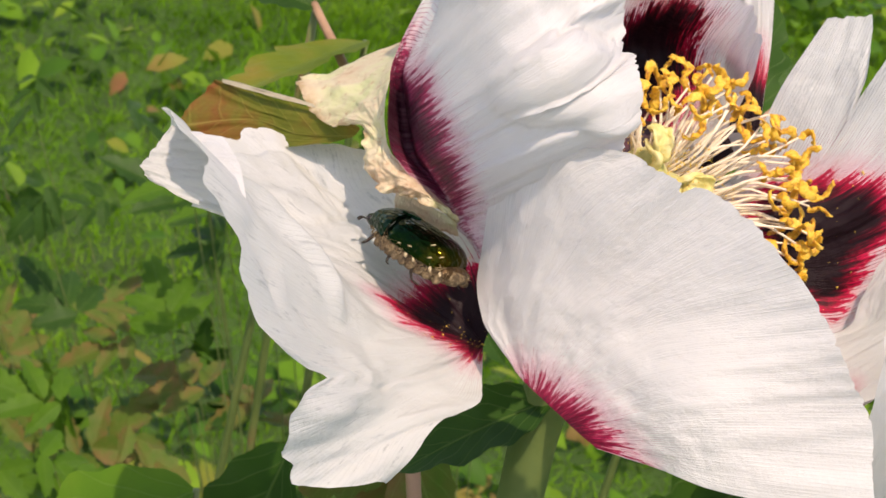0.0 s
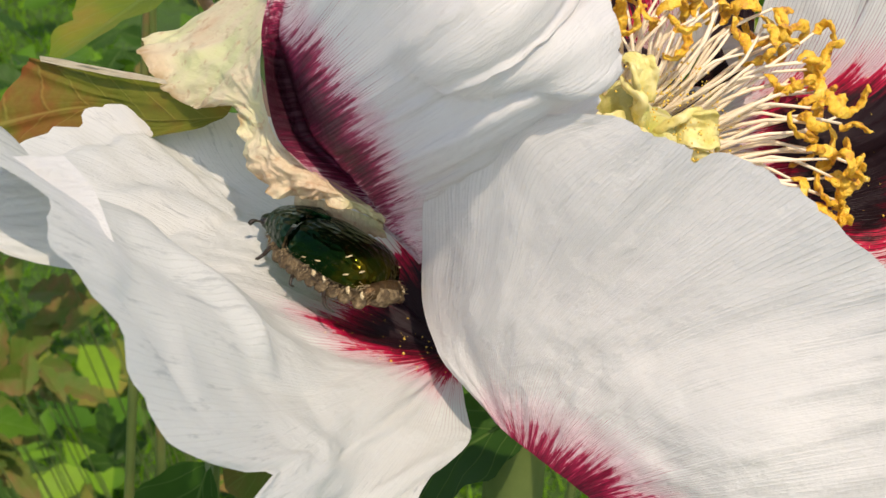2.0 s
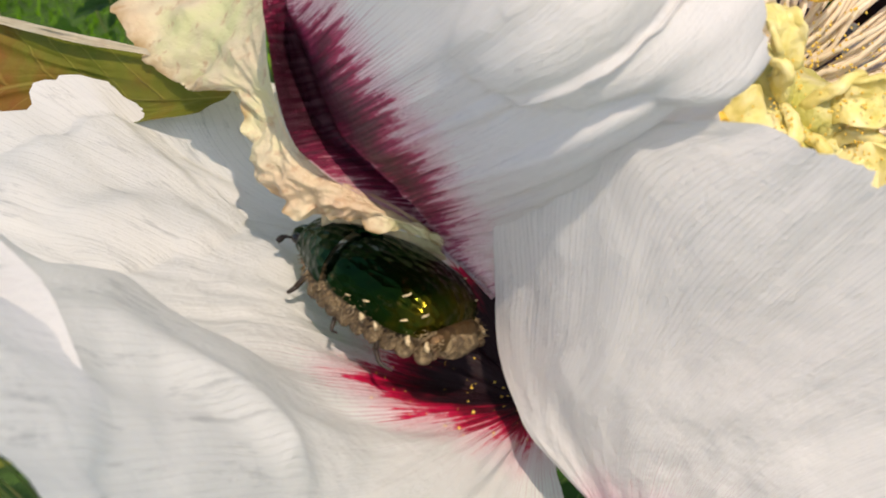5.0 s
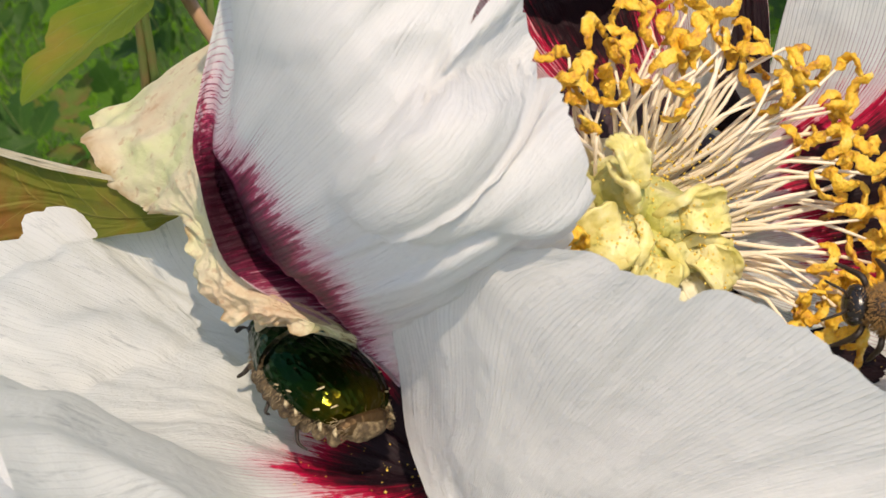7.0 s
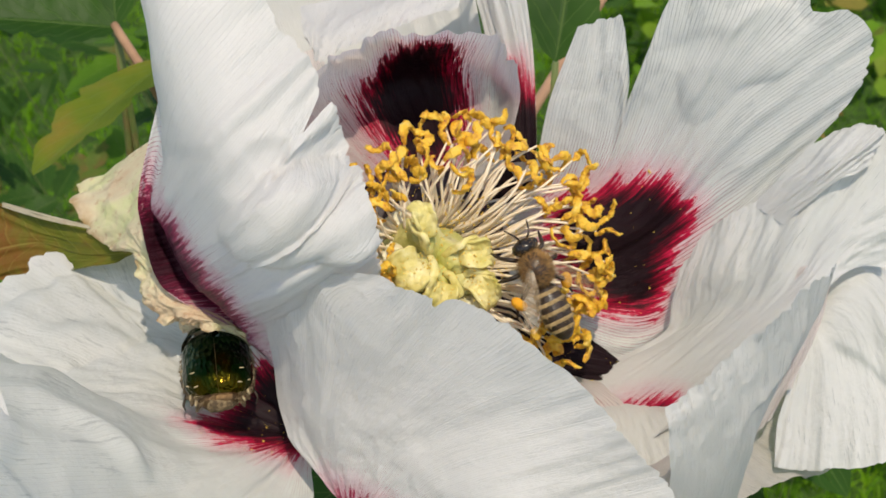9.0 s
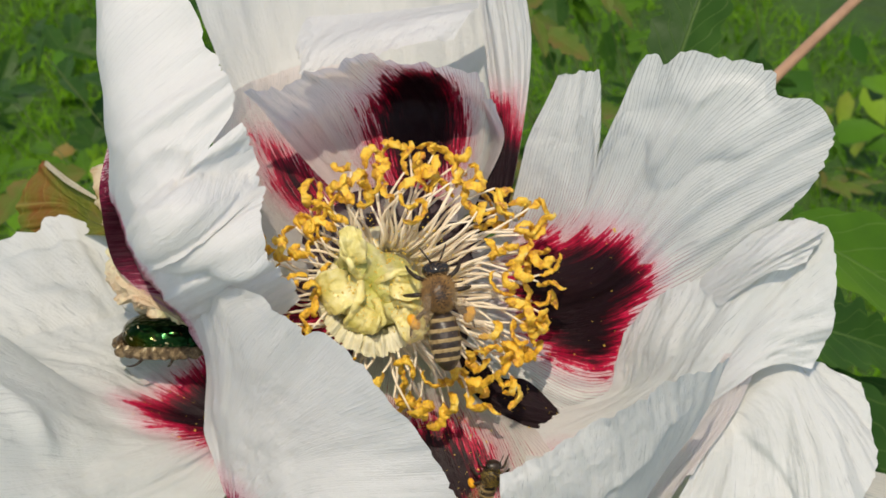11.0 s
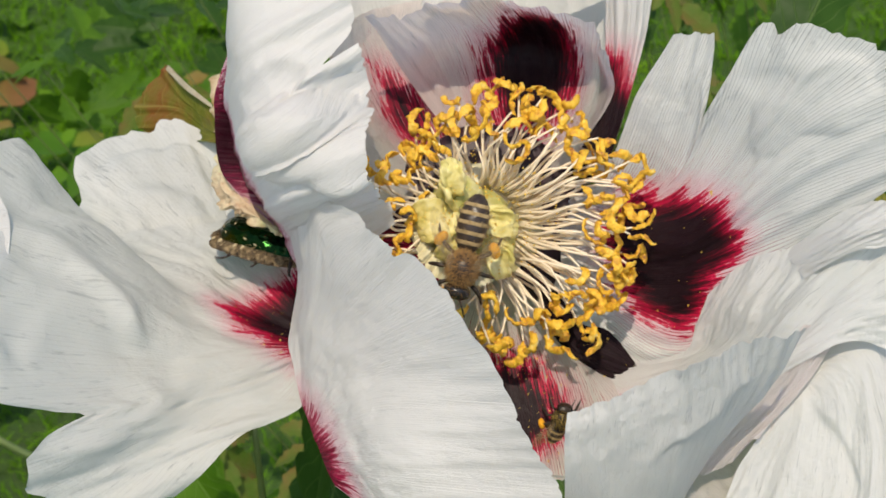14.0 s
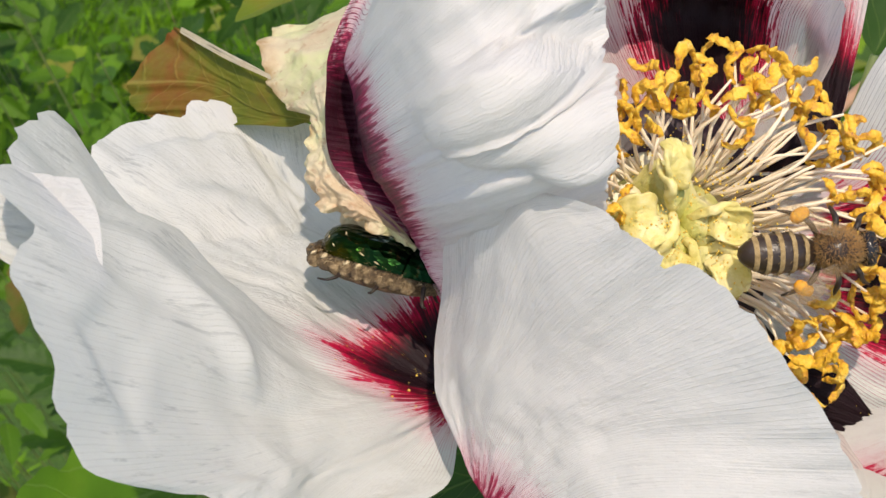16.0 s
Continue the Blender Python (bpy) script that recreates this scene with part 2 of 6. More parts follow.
stigma_mat = grainy("stigma", [(0.3, (0.60, 0.51, 0.11)), (0.5, (0.82, 0.71, 0.27)), (0.72, (0.90, 0.82, 0.48))], 330, 0.4, 0.5, 0.0004, 0.16)
sheath_mat = grainy("sheath", [(0.3, (0.72, 0.64, 0.36)), (0.6, (0.82, 0.77, 0.56))], 260, 0.45, 0.4, 0.0005, 0.12)
pollen_mat = grainy("pollen", [(0.3, (0.75, 0.42, 0.03)), (0.7, (0.85, 0.66, 0.16))], 2500, 0.8, 0.3, 0.0001)
maroon_mat = grainy("petal_foot", [(0.3, (0.010, 0.003, 0.005)), (0.6, (0.03, 0.004, 0.010)), (0.8, (0.12, 0.008, 0.03))], 500, 0.5, 0.3, 0.0003)
stem_mat = grainy("stem", [(0.3, (0.07, 0.12, 0.03)), (0.6, (0.14, 0.18, 0.05)), (0.8, (0.24, 0.12, 0.06))], 60, 0.5, 0.3, 0.0006)
twig_mat = grainy("twig", [(0.3, (0.30, 0.16, 0.09)), (0.7, (0.46, 0.27, 0.16))], 90, 0.6, 0.3, 0.0006)
fur_mat = grainy("bee_fur", [(0.3, (0.20, 0.095, 0.03)), (0.7, (0.46, 0.27, 0.10))], 900, 0.85, 0.5, 0.0003)
bee_dark = grainy("bee_dark_plate", [(0.3, (0.018, 0.011, 0.008)), (0.7, (0.05, 0.03, 0.018))], 700, 0.32, 0.4, 0.0002)
bee_band = grainy("bee_tan_band", [(0.3, (0.20, 0.13, 0.05)), (0.7, (0.46, 0.33, 0.16))], 1100, 0.8, 0.6, 0.0003)
bee_leg = grainy("bee_leg", [(0.3, (0.008, 0.005, 0.003)), (0.7, (0.035, 0.018, 0.009))], 900, 0.55, 0.3, 0.0002)
bee_eye = grainy("bee_eye", [(0.3, (0.008, 0.006, 0.005)), (0.7, (0.02, 0.015, 0.012))], 2600, 0.18, 0.3, 0.00005)
load_mat = grainy("pollen_load", [(0.3, (0.80, 0.30, 0.01)), (0.7, (0.86, 0.44, 0.03))], 1500, 0.8, 0.6, 0.0002)


def wing_material():
    k = Mat("bee_wing")
    uv = k.node("ShaderNodeUVMap").outputs[0]
    cell = k.node("ShaderNodeTexVoronoi", Vector=k.mapping(uv, (3.2, 6, 1)))
    cell.feature = "DISTANCE_TO_EDGE"
    line = k.ramp(cell.outputs["Distance"], [(0.012, (1, 1, 1)), (0.05, (0, 0, 0))])
    color = k.mix(line, (0.42, 0.30, 0.16), (0.12, 0.06, 0.025))
    m = k.done(color, 0.25)
    k.put(k.bsdf, "Alpha", k.math("ADD", k.math("MULTIPLY", line, 0.5), 0.14))
    return m


def beetle_material():
    """Metallic dark green shell, with the sun's gold glint put into the colour at the tail, and fine pits and
    scratches.
    """
    k = Mat("beetle_shell")
    obj = k.coords()
    x = k.node("ShaderNodeSeparateXYZ", Vector=obj).outputs[0]
    back = k.math("ADD", k.math("MULTIPLY", x, -45.0), k.math("MULTIPLY", k.noise(obj, 260.0, 4.0), 0.9))
    color = k.ramp(back, [(0.34, (0.002, 0.022, 0.007)), (0.62, (0.006, 0.024, 0.002)), (0.80, (0.060, 0.042, 0.002)), (1.0, (0.040, 0.018, 0.005))])
    dirt = k.ramp(k.noise(obj, 1300.0, 4.0, 0.7), [(0.60, (0, 0, 0)), (0.72, (1, 1, 1))])
    color = k.mix(k.math("MULTIPLY", dirt, 0.5), color, (0.20, 0.14, 0.06))
    pits = k.node("ShaderNodeTexVoronoi", Vector=k.mapping(obj, (0.5, 1, 1)), Scale=1700.0).outputs["Distance"]
    nrm = k.bump(pits, 0.5, 0.0003)
    nrm = k.bump(k.noise(k.mapping(obj, (0.35, 1, 1)), 900.0, 4.0), 0.3, 0.0003, nrm)
    return k.done(color, 0.17, nrm, Metallic=0.95)


shell_mat = beetle_material()
copper_mat = grainy("beetle_copper", [(0.3, (0.04, 0.022, 0.012)), (0.7, (0.14, 0.08, 0.03))], 700, 0.38, 0.6, 0.0003, Metallic=0.7)
flank_mat = grainy("beetle_flank", [(0.3, (0.03, 0.018, 0.010)), (0.5, (0.11, 0.07, 0.032)), (0.68, (0.36, 0.26, 0.14))], 1100, 0.7, 0.9, 0.0004)
hair_mat = grainy("beetle_pale_hair", [(0.3, (0.08, 0.05, 0.025)), (0.48, (0.24, 0.16, 0.08)), (0.66, (0.55, 0.42, 0.25))], 800, 0.85, 0.8, 0.0004)
mark_mat = grainy("beetle_mark", [(0.3, (0.40, 0.29, 0.15)), (0.7, (0.70, 0.57, 0.36))], 2000, 0.7, 0.3, 0.0001)
wing_mat = wing_material()
withered_mat = withered_material()


def ground_material():
    k = Mat("garden_ground")
    obj = k.coords()
    a = k.noise(obj, 5.0, 4.0)
    color = k.ramp(a, [(0.3, (0.035, 0.06, 0.010)), (0.42, (0.03, 0.085, 0.006)), (0.65, (0.05, 0.13, 0.010))])
    color = k.mix(k.math("MULTIPLY", k.noise(obj, 60.0, 5.0), 0.6), color, (0.03, 0.05, 0.01))
    return k.done(color, 0.9, k.bump(k.noise(obj, 45.0, 6.0), 0.9, 0.02))


def grass_material():
    k = Mat("grass_blades")
    isl = k.node("ShaderNodeNewGeometry").outputs["Random Per Island"]
    patch = k.noise(k.coords(), 7.0, 2.0)
    color = k.ramp(k.math("ADD", k.math("MULTIPLY", isl, 0.25), k.math("MULTIPLY", patch, 0.75)),
                   [(0.25, (0.05, 0.14, 0.006)), (0.5, (0.11, 0.27, 0.012)), (0.75, (0.20, 0.38, 0.022))])
    return k.done(color, 0.6, None, 0.3, Specular_IOR_Level=0.06)


# ---- mesh helpers ----
def mesh_object(name, verts, faces, material, parent=None, label="", smooth=True, uvs=None, fields=None):
    me = bpy.data.meshes.new(name)
    me.from_pydata([tuple(v) for v in verts], [], faces)
    me.materials.append(material)
    if smooth:
        me.polygons.foreach_set("use_smooth", [True] * len(me.polygons))
    if uvs is not None:
        layer = me.uv_layers.new(name="UVMap")
        idx = np.empty(len(me.loops), dtype=np.int32)
        me.loops.foreach_get("vertex_index", idx)
        layer.data.foreach_set("uv", np.asarray(uvs, dtype=np.float32)[idx].ravel())
    for key, values in (fields or {}).items():
        at = me.attributes.new(key, "FLOAT", "POINT")
        at.data.foreach_set("value", np.asarray(values, dtype=np.float32))
    me.update()
    ob = new(name, me)
    if parent:
        ob.parent = parent
    if label:
        tagged(ob, label)
    return ob


def share(name, mesh, parent, m, label=""):
    """One more object on a mesh that exists already."""
    ob = new(name, mesh)
    ob.parent = parent
    ob.matrix_basis = m
    if label:
        tagged(ob, label)
    return ob


def empty(name, m, label, category, group="", kind=""):
    ob = new(name)
    ob.empty_display_size = 0.01
    ob.matrix_basis = m
    return tagged(ob, label, category, group, kind)


def spline(points, n):
    """n points on a smooth curve through the given ones."""
    p = np.asarray(points, dtype=float)
    if len(p) == 2:
        return p[0] + (p[1] - p[0]) * np.linspace(0, 1, n)[(...,) + (None,) * (p.ndim - 1)]
    p = np.concatenate([(2 * p[0] - p[1])[None], p, (2 * p[-1] - p[-2])[None]])
    s = np.linspace(0, len(p) - 3, n)
    i = np.minimum(s.astype(int), len(p) - 4)
    f = (s - i)[(...,) + (None,) * (p.ndim - 1)]
    a, b, c, d = p[i], p[i + 1], p[i + 2], p[i + 3]
    return 0.5 * (2 * b + (c - a) * f + (2 * a - 5 * b + 4 * c - d) * f**2 + (3 * b - a - 3 * c + d) * f**3)


def grid_faces(nu, nv):
    return [(i * nv + j, i * nv + j + 1, (i + 1) * nv + j + 1, (i + 1) * nv + j) for i in range(nu - 1) for j in range(nv - 1)]


def wave(x, seed, octaves=4, fall=0.55):
    """Smooth random wave of a number array, about -1 to 1."""
    rng = np.random.RandomState(seed)
    y, amp, total = np.zeros_like(x), 1.0, 0.0
    for k in range(octaves):
        y = y + amp * np.sin(2**k * 2 * np.pi * x * rng.uniform(0.8, 1.25) + rng.uniform(0, 6.28))
        total += amp
        amp *= fall
    return y / total * 1.4


def mottle(x, y, seed, octaves=3):
    """Smooth random relief over two number arrays, about -1 to 1."""
    table = np.random.RandomState(seed).uniform(-1, 1, (64, 64))
    out, amp = np.zeros_like(x), 1.0
    for k in range(octaves):
        a, b = x * 2**k + 7.3 * k, y * 2**k + 3.1 * k
        i, j = np.floor(a).astype(int), np.floor(b).astype(int)
        f, g = a - i, b - j
        f, g = f * f * (3 - 2 * f), g * g * (3 - 2 * g)
        c = lambda p, q: table[(i + p) % 64, (j + q) % 64]
        out = out + amp * ((c(0, 0) * (1 - f) + c(1, 0) * f) * (1 - g) + (c(0, 1) * (1 - f) + c(1, 1) * f) * g)
        amp *= 0.5
    return out / 1.4


def loft(rails, nu, nv, seed=0, base=None, notches=(), tatter=0.02, ruffle=0.6, pleat=0.015, crumple=0.25, folds=0.0, crease=0.0, lips=(), pillows=()):
    """A thin sheet through rails that run from the base to the rim; millimetres. notches: (u, width, depth) cut into the rim."""
    rails = [([base] if base else []) + list(r) for r in rails]
    lines = np.array([spline(r, 24) for r in rails])
    u, v = np.linspace(0, 1, nu), np.linspace(0, 1, nv)
    sheet = spline(lines, nu)
    reach = 1 + 0.5 * tatter * wave(u * 5, seed + 1, 5, 0.75) - 0.35 * tatter * np.abs(wave(u * 19, seed + 2, 4, 0.9))
    for centre, width, depth in notches:
        reach = reach - depth * np.clip(1 - np.abs(u - centre) / width, 0, 1) ** 1.15
    pos = np.empty((nu, nv, 3))
    for i in range(nu):
        cut = max(1e-6, 1 - reach[i])
        s = np.clip(v - (1 - reach[i]) * v ** min(6.0, max(1.0, 0.75 / cut)), 0, 1) * 23
        k = np.minimum(s.astype(int), 22)
        f = (s - k)[:, None]
        pos[i] = sheet[i, k] * (1 - f) + sheet[i, k + 1] * f
    du, dv = np.gradient(pos, axis=0), np.gradient(pos, axis=1)
    nrm = np.cross(du, dv)
    nrm /= np.linalg.norm(nrm, axis=2, keepdims=True) + 1e-9
    uu, vv = np.meshgrid(u, v, indexing="ij")
    lift = ruffle * vv**2.2 * wave(uu * 3 + 0.35 * vv, seed + 3, 4, 0.7)
    lift += pleat * (0.25 + 0.75 * vv) * wave(uu * 17 + 0.1 * vv, seed + 4, 3, 0.8)
    lift += folds * vv**1.2 * wave(uu * 5 + 0.12 * np.sin(vv * 4), seed + 8, 3, 0.6)
    edge = np.sin(np.pi * np.clip(vv, 0.02, 0.9) / 0.95) ** 0.5
    lift += crumple * edge * mottle(uu * 7, vv * 5, seed + 5)
    lift += 0.12 * crumple * edge * mottle(uu * 42, vv * 9, seed + 6)
    lift += crease * edge * (0.35 - np.abs(mottle(uu * 6 + vv, vv * 2.2, seed + 7, 2))) * 1.6
    lift += 0.4 * crease * edge * (0.35 - np.abs(mottle(uu * 15, vv * 6 + uu * 3, seed + 9, 2)))
    for a, b, p, q, r, high in pillows:
        # a bulge with a fairly sharp foot
        x, y = uu - a, vv - b
        x = x + 0.012 * np.sin(vv * 31 + seed)
        lift += high * np.clip(1.0 - (p * x * x + 2 * q * x * y + r * y * y), 0, 1) ** 0.55
    for a, b, c, d, high, soft in lips:
        # a fold whose one side stands proud of the other
        along, x, y = np.array([(c - a) * 60, (d - b) * 45]), (uu - a) * 60, (vv - b) * 45
        span = np.hypot(*along)
        along = along / span
        s, q = x * along[0] + y * along[1], y * along[0] - x * along[1]
        q = q + 0.9 * np.sin(s * 0.35 + seed)
        ends = np.clip(s / (0.25 * span), 0, 1) * np.clip((span - s) / (0.25 * span), 0, 1)
        lift += high * ends * 0.5 * (1 + np.tanh(q / soft)) * np.exp(-np.maximum(q, 0) / 7.0)
    return pos + nrm * lift[..., None], uu, vv


def blotch_field(pos, uu, vv, outline):
    """Distance inside (+) or outside (-) an outline given in petal coordinates, in units of 6 mm."""
    nu, nv = uu.shape
    ring = np.array(list(outline) + [outline[0]], dtype=float)
    inner = [(a, b) for a, b in zip(ring[:-1], ring[1:]) if max(a[1], b[1]) > 0.02 and not (a[0] == b[0] and a[0] in (0.0, 1.0))]
    dense = np.concatenate([a + (b - a) * np.linspace(0, 1, 8)[:, None] for a, b in inner])
    i, j = np.rint(dense[:, 0] * (nu - 1)).astype(int), np.rint(dense[:, 1] * (nv - 1)).astype(int)
    edge = pos[i, j]
    far = np.sqrt(((pos[:, :, None, :] - edge[None, None]) ** 2).sum(-1)).min(-1)
    inside = np.zeros(uu.shape, dtype=bool)
    for (a, b), (c, d) in zip(ring[:-1], ring[1:]):
        if b != d:
            inside ^= ((vv < b) != (vv < d)) & (uu < a + (vv - b) / (d - b) * (c - a))
    return np.clip(np.where(inside, far, -far) / 6.0, -2, 1.2)


def sheet_part(name, rails, material, parent, label="", nu=84, nv=48, blotch=None, dust=0, **more):
    """A petal or other thin sheet as one part. blotch: outline of the dark patch, or one number for the whole; dust: loose grains on it."""
    pos, uu, vv = loft(rails, nu, nv, **more)
    field = np.full(uu.shape, -2.0)
    if isinstance(blotch, (int, float)):
        field[:] = blotch
    elif blotch:
        field = blotch_field(pos, uu, vv, blotch)
    ob = mesh_object(name, pos.reshape(-1, 3) / 1000, grid_faces(nu, nv), material, parent, label,
                     uvs=np.stack([uu.ravel(), vv.ravel()], 1), fields={"blotch": field.ravel()})
    if dust:
        rng = random.Random(nu + dust)
        spots = np.argwhere(field > -0.15)
        verts, faces = [], []
        for _ in range(dust):
            i, j = spots[rng.randrange(len(spots))]
            p = pos[i, j] + np.array([rng.uniform(-0.2, 0.2), rng.uniform(-0.2, 0.2), 0.0])
            add_grain(verts, faces, *p, rng.uniform(0.03, 0.09) * (2.4 if rng.random() < 0.12 else 1.0))
        tagged(mesh_object("pollen_dust", verts, faces, pollen_mat, ob, "scattered yellow pollen grains"), kind="stuff")
    return ob


def add_grain(verts, faces, x, y, z, r):
    """One pollen grain, in millimetres."""
    k = len(verts)
    for dx, dy, dz in ((1, 0, 0), (0, 1, 0), (-1, 0, 0), (0, -1, 0), (0, 0, 1), (0, 0, -1)):
        verts.append(((x + dx * r) / 1000, (y + dy * r) / 1000, (z + dz * r) / 1000))
    faces.extend([(k + a, k + (a + 1) % 4, k + 4) for a in range(4)] + [(k + (a + 1) % 4, k + a, k + 5) for a in range(4)])


def tube_data(points, radii, sides=7, n=None, squash=1.0):
    """Vertices and faces of a tube with closed ends along a path."""
    p = spline(points, n) if n else np.asarray(points, float)
    r = np.interp(np.linspace(0, 1, len(p)), np.linspace(0, 1, len(radii)), radii)
    t = np.gradient(p, axis=0)
    t /= np.linalg.norm(t, axis=1, keepdims=True) + 1e-12
    a = np.cross(t[0], (0.31, 0.22, 0.93))
    verts, faces = [], []
    for k in range(len(p)):
        a = a - t[k] * (a @ t[k])
        a /= np.linalg.norm(a) + 1e-12
        b = np.cross(t[k], a)
        for s in range(sides):
            w = 2 * math.pi * s / sides
            verts.append(p[k] + r[k] * (math.cos(w) * a + squash * math.sin(w) * b))
    for k in range(len(p) - 1):
        for s in range(sides):
            q = (s + 1) % sides
            faces.append((k * sides + s, k * sides + q, (k + 1) * sides + q, (k + 1) * sides + s))
    faces.append(tuple(range(sides - 1, -1, -1)))
    faces.append(tuple((len(p) - 1) * sides + s for s in range(sides)))
    return verts, faces


def tube(name, points, radii, material, parent=None, label="", sides=7, n=None, squash=1.0):
    v, f = tube_data(points, radii, sides, n, squash)
    return mesh_object(name, v, f, material, parent, label)


def blob(name, centre, radii, material, parent, label="", rough=0.0, seed=0, turn=None, nu=20, nv=14, shape=None):
    """A rounded body: an ellipsoid with uneven relief; shape(x, y, z) may bend it."""
    verts = []
    for j in range(nv + 1):
        for i in range(nu):
            a, b = 2 * math.pi * i / nu, math.pi * j / nv
            d = Vector((math.sin(b) * math.cos(a), math.sin(b) * math.sin(a), math.cos(b)))
            k = 1 + rough * noise.noise(d * 2.3 + Vector((seed * 3.1, 0, 0))) + 0.5 * rough * noise.noise(d * 5.7 + Vector((0, seed * 1.7, 0)))
            w = Vector((d.x * radii[0], d.y * radii[1], d.z * radii[2])) * k
            if shape:
                w = Vector(shape(*w))
            if turn:
                w = turn @ w
            verts.append(w + Vector(centre))
    faces = [(j * nu + i, (j + 1) * nu + i, (j + 1) * nu + (i + 1) % nu, j * nu + (i + 1) % nu) for j in range(nv) for i in range(nu)]
    return mesh_object(name, verts, faces, material, parent, label)


def hairs(name, roots, length, width, material, parent, label, seed=0, lean=0.35):
    """Many short tapered hairs; roots: (place, direction)."""
    rng = random.Random(seed)
    verts, faces = [], []
    for place, way in roots:
        way = (Vector(way).normalized() + Vector((rng.uniform(-1, 1), rng.uniform(-1, 1), rng.uniform(-1, 1))) * lean).normalized()
        side = way.cross(Vector((rng.uniform(-1, 1), rng.uniform(-1, 1), rng.uniform(-1, 1)))).normalized() * width
        side2 = way.cross(side).normalized() * width
        k = len(verts)
        tip = Vector(place) + way * length * rng.uniform(0.6, 1.25)
        verts += [Vector(place) + side, Vector(place) - side * 0.5 + side2 * 0.87, Vector(place) - side * 0.5 - side2 * 0.87, tip]
        faces += [(k, k + 1, k + 3), (k + 1, k + 2, k + 3), (k + 2, k, k + 3)]
    return tagged(mesh_object(name, verts, faces, material, parent, label), kind="stuff")


def facing(place, ahead, up):
    """A pose at place with x ahead and z up."""
    x = Vector(ahead).normalized()
    y = Vector(up).cross(x).normalized()
    z = x.cross(y)
    m = Matrix((x, y, z)).transposed().to_4x4()
    m.translation = place
    return m


# ---- ground and lawn ----
GROUND = -0.45
GRASS = (-0.8, 2.05, 0.35, 2.8)


def build_ground():
    n, half = 80, 40.0
    line = np.sign(np.linspace(-1, 1, n)) * np.abs(np.linspace(-1, 1, n)) ** 3 * half
    verts = [(x, y, GROUND + (0.02 * noise.noise((x * 2, y * 2, 0)) if abs(x) < 8 and abs(y) < 8 else 0.0)) for x in line for y in line]
    ob = mesh_object("ground", verts, [tuple(reversed(f)) for f in grid_faces(n, n)], ground_material())
    tagged(ob, "garden soil and lawn under the peony", "ground", kind="structure")
    rng = np.random.RandomState(5)
    count = 230000
    gx, gy = rng.uniform(GRASS[0], GRASS[1], count), rng.uniform(GRASS[2], GRASS[3], count)
    keep = np.sin(gx * 5.1 + 1.3) * np.sin(gy * 4.3 + gx) > -0.6
    rim = np.minimum(np.minimum(gx - GRASS[0], GRASS[1] - gx), np.minimum(gy - GRASS[2], GRASS[3] - gy))
    keep &= rng.uniform(0, 1, count) < 0.15 + rim / 0.25
    gx, gy = gx[keep], gy[keep]
    h, w = rng.uniform(0.012, 0.035, len(gx)), rng.uniform(0.0006, 0.0016, len(gx))
    a, lean, la = rng.uniform(0, 6.28, len(gx)), rng.uniform(0.0, 0.04, len(gx)), rng.uniform(0, 6.28, len(gx))
    base = np.stack([gx, gy, np.full(len(gx), GROUND - 0.01)], 1)
    side = np.stack([np.cos(a) * w, np.sin(a) * w, 0 * a], 1)
    mid = base + np.stack([np.cos(la) * lean * 0.35, np.sin(la) * lean * 0.35, h * 0.6], 1)
    tip = base + np.stack([np.cos(la) * lean, np.sin(la) * lean, h], 1)
    verts = np.stack([base - side, base + side, mid + side * 0.8, mid - side * 0.8, tip], 1).reshape(-1, 3)
    faces = []
    for k in range(len(gx)):
        q = 5 * k
        faces += [(q, q + 1, q + 2, q + 3), (q + 3, q + 2, q + 4)]
    lawn = mesh_object("lawn_grass", verts, faces, grass_material(), smooth=False)
    tagged(lawn, "short sunlit green lawn grass behind the flower", "grass", kind="stuff")


build_ground()


def undergrowth_material():
    k = Mat("undergrowth_leaves")
    geo = k.node("ShaderNodeNewGeometry")
    obj = k.coords()
    pick = k.math("ADD", k.math("MULTIPLY", geo.outputs["Random Per Island"], 0.62), k.math("MULTIPLY", k.noise(obj, 4.5, 2.0), 0.5))
    color = k.ramp(pick, [(0.28, (0.03, 0.10, 0.010)), (0.42, (0.075, 0.20, 0.014)), (0.58, (0.14, 0.30, 0.018)), (0.72, (0.21, 0.35, 0.028)), (0.82, (0.26, 0.22, 0.045)), (0.92, (0.28, 0.12, 0.055))])
    color = k.mix(k.math("MULTIPLY", k.noise(obj, 160.0, 4.0), 0.35), color, (0.03, 0.05, 0.01))
    return k.done(color, 0.5, k.bump(k.noise(obj, 260.0, 3.0), 0.3, 0.0006), 0.28, Specular_IOR_Level=0.12)


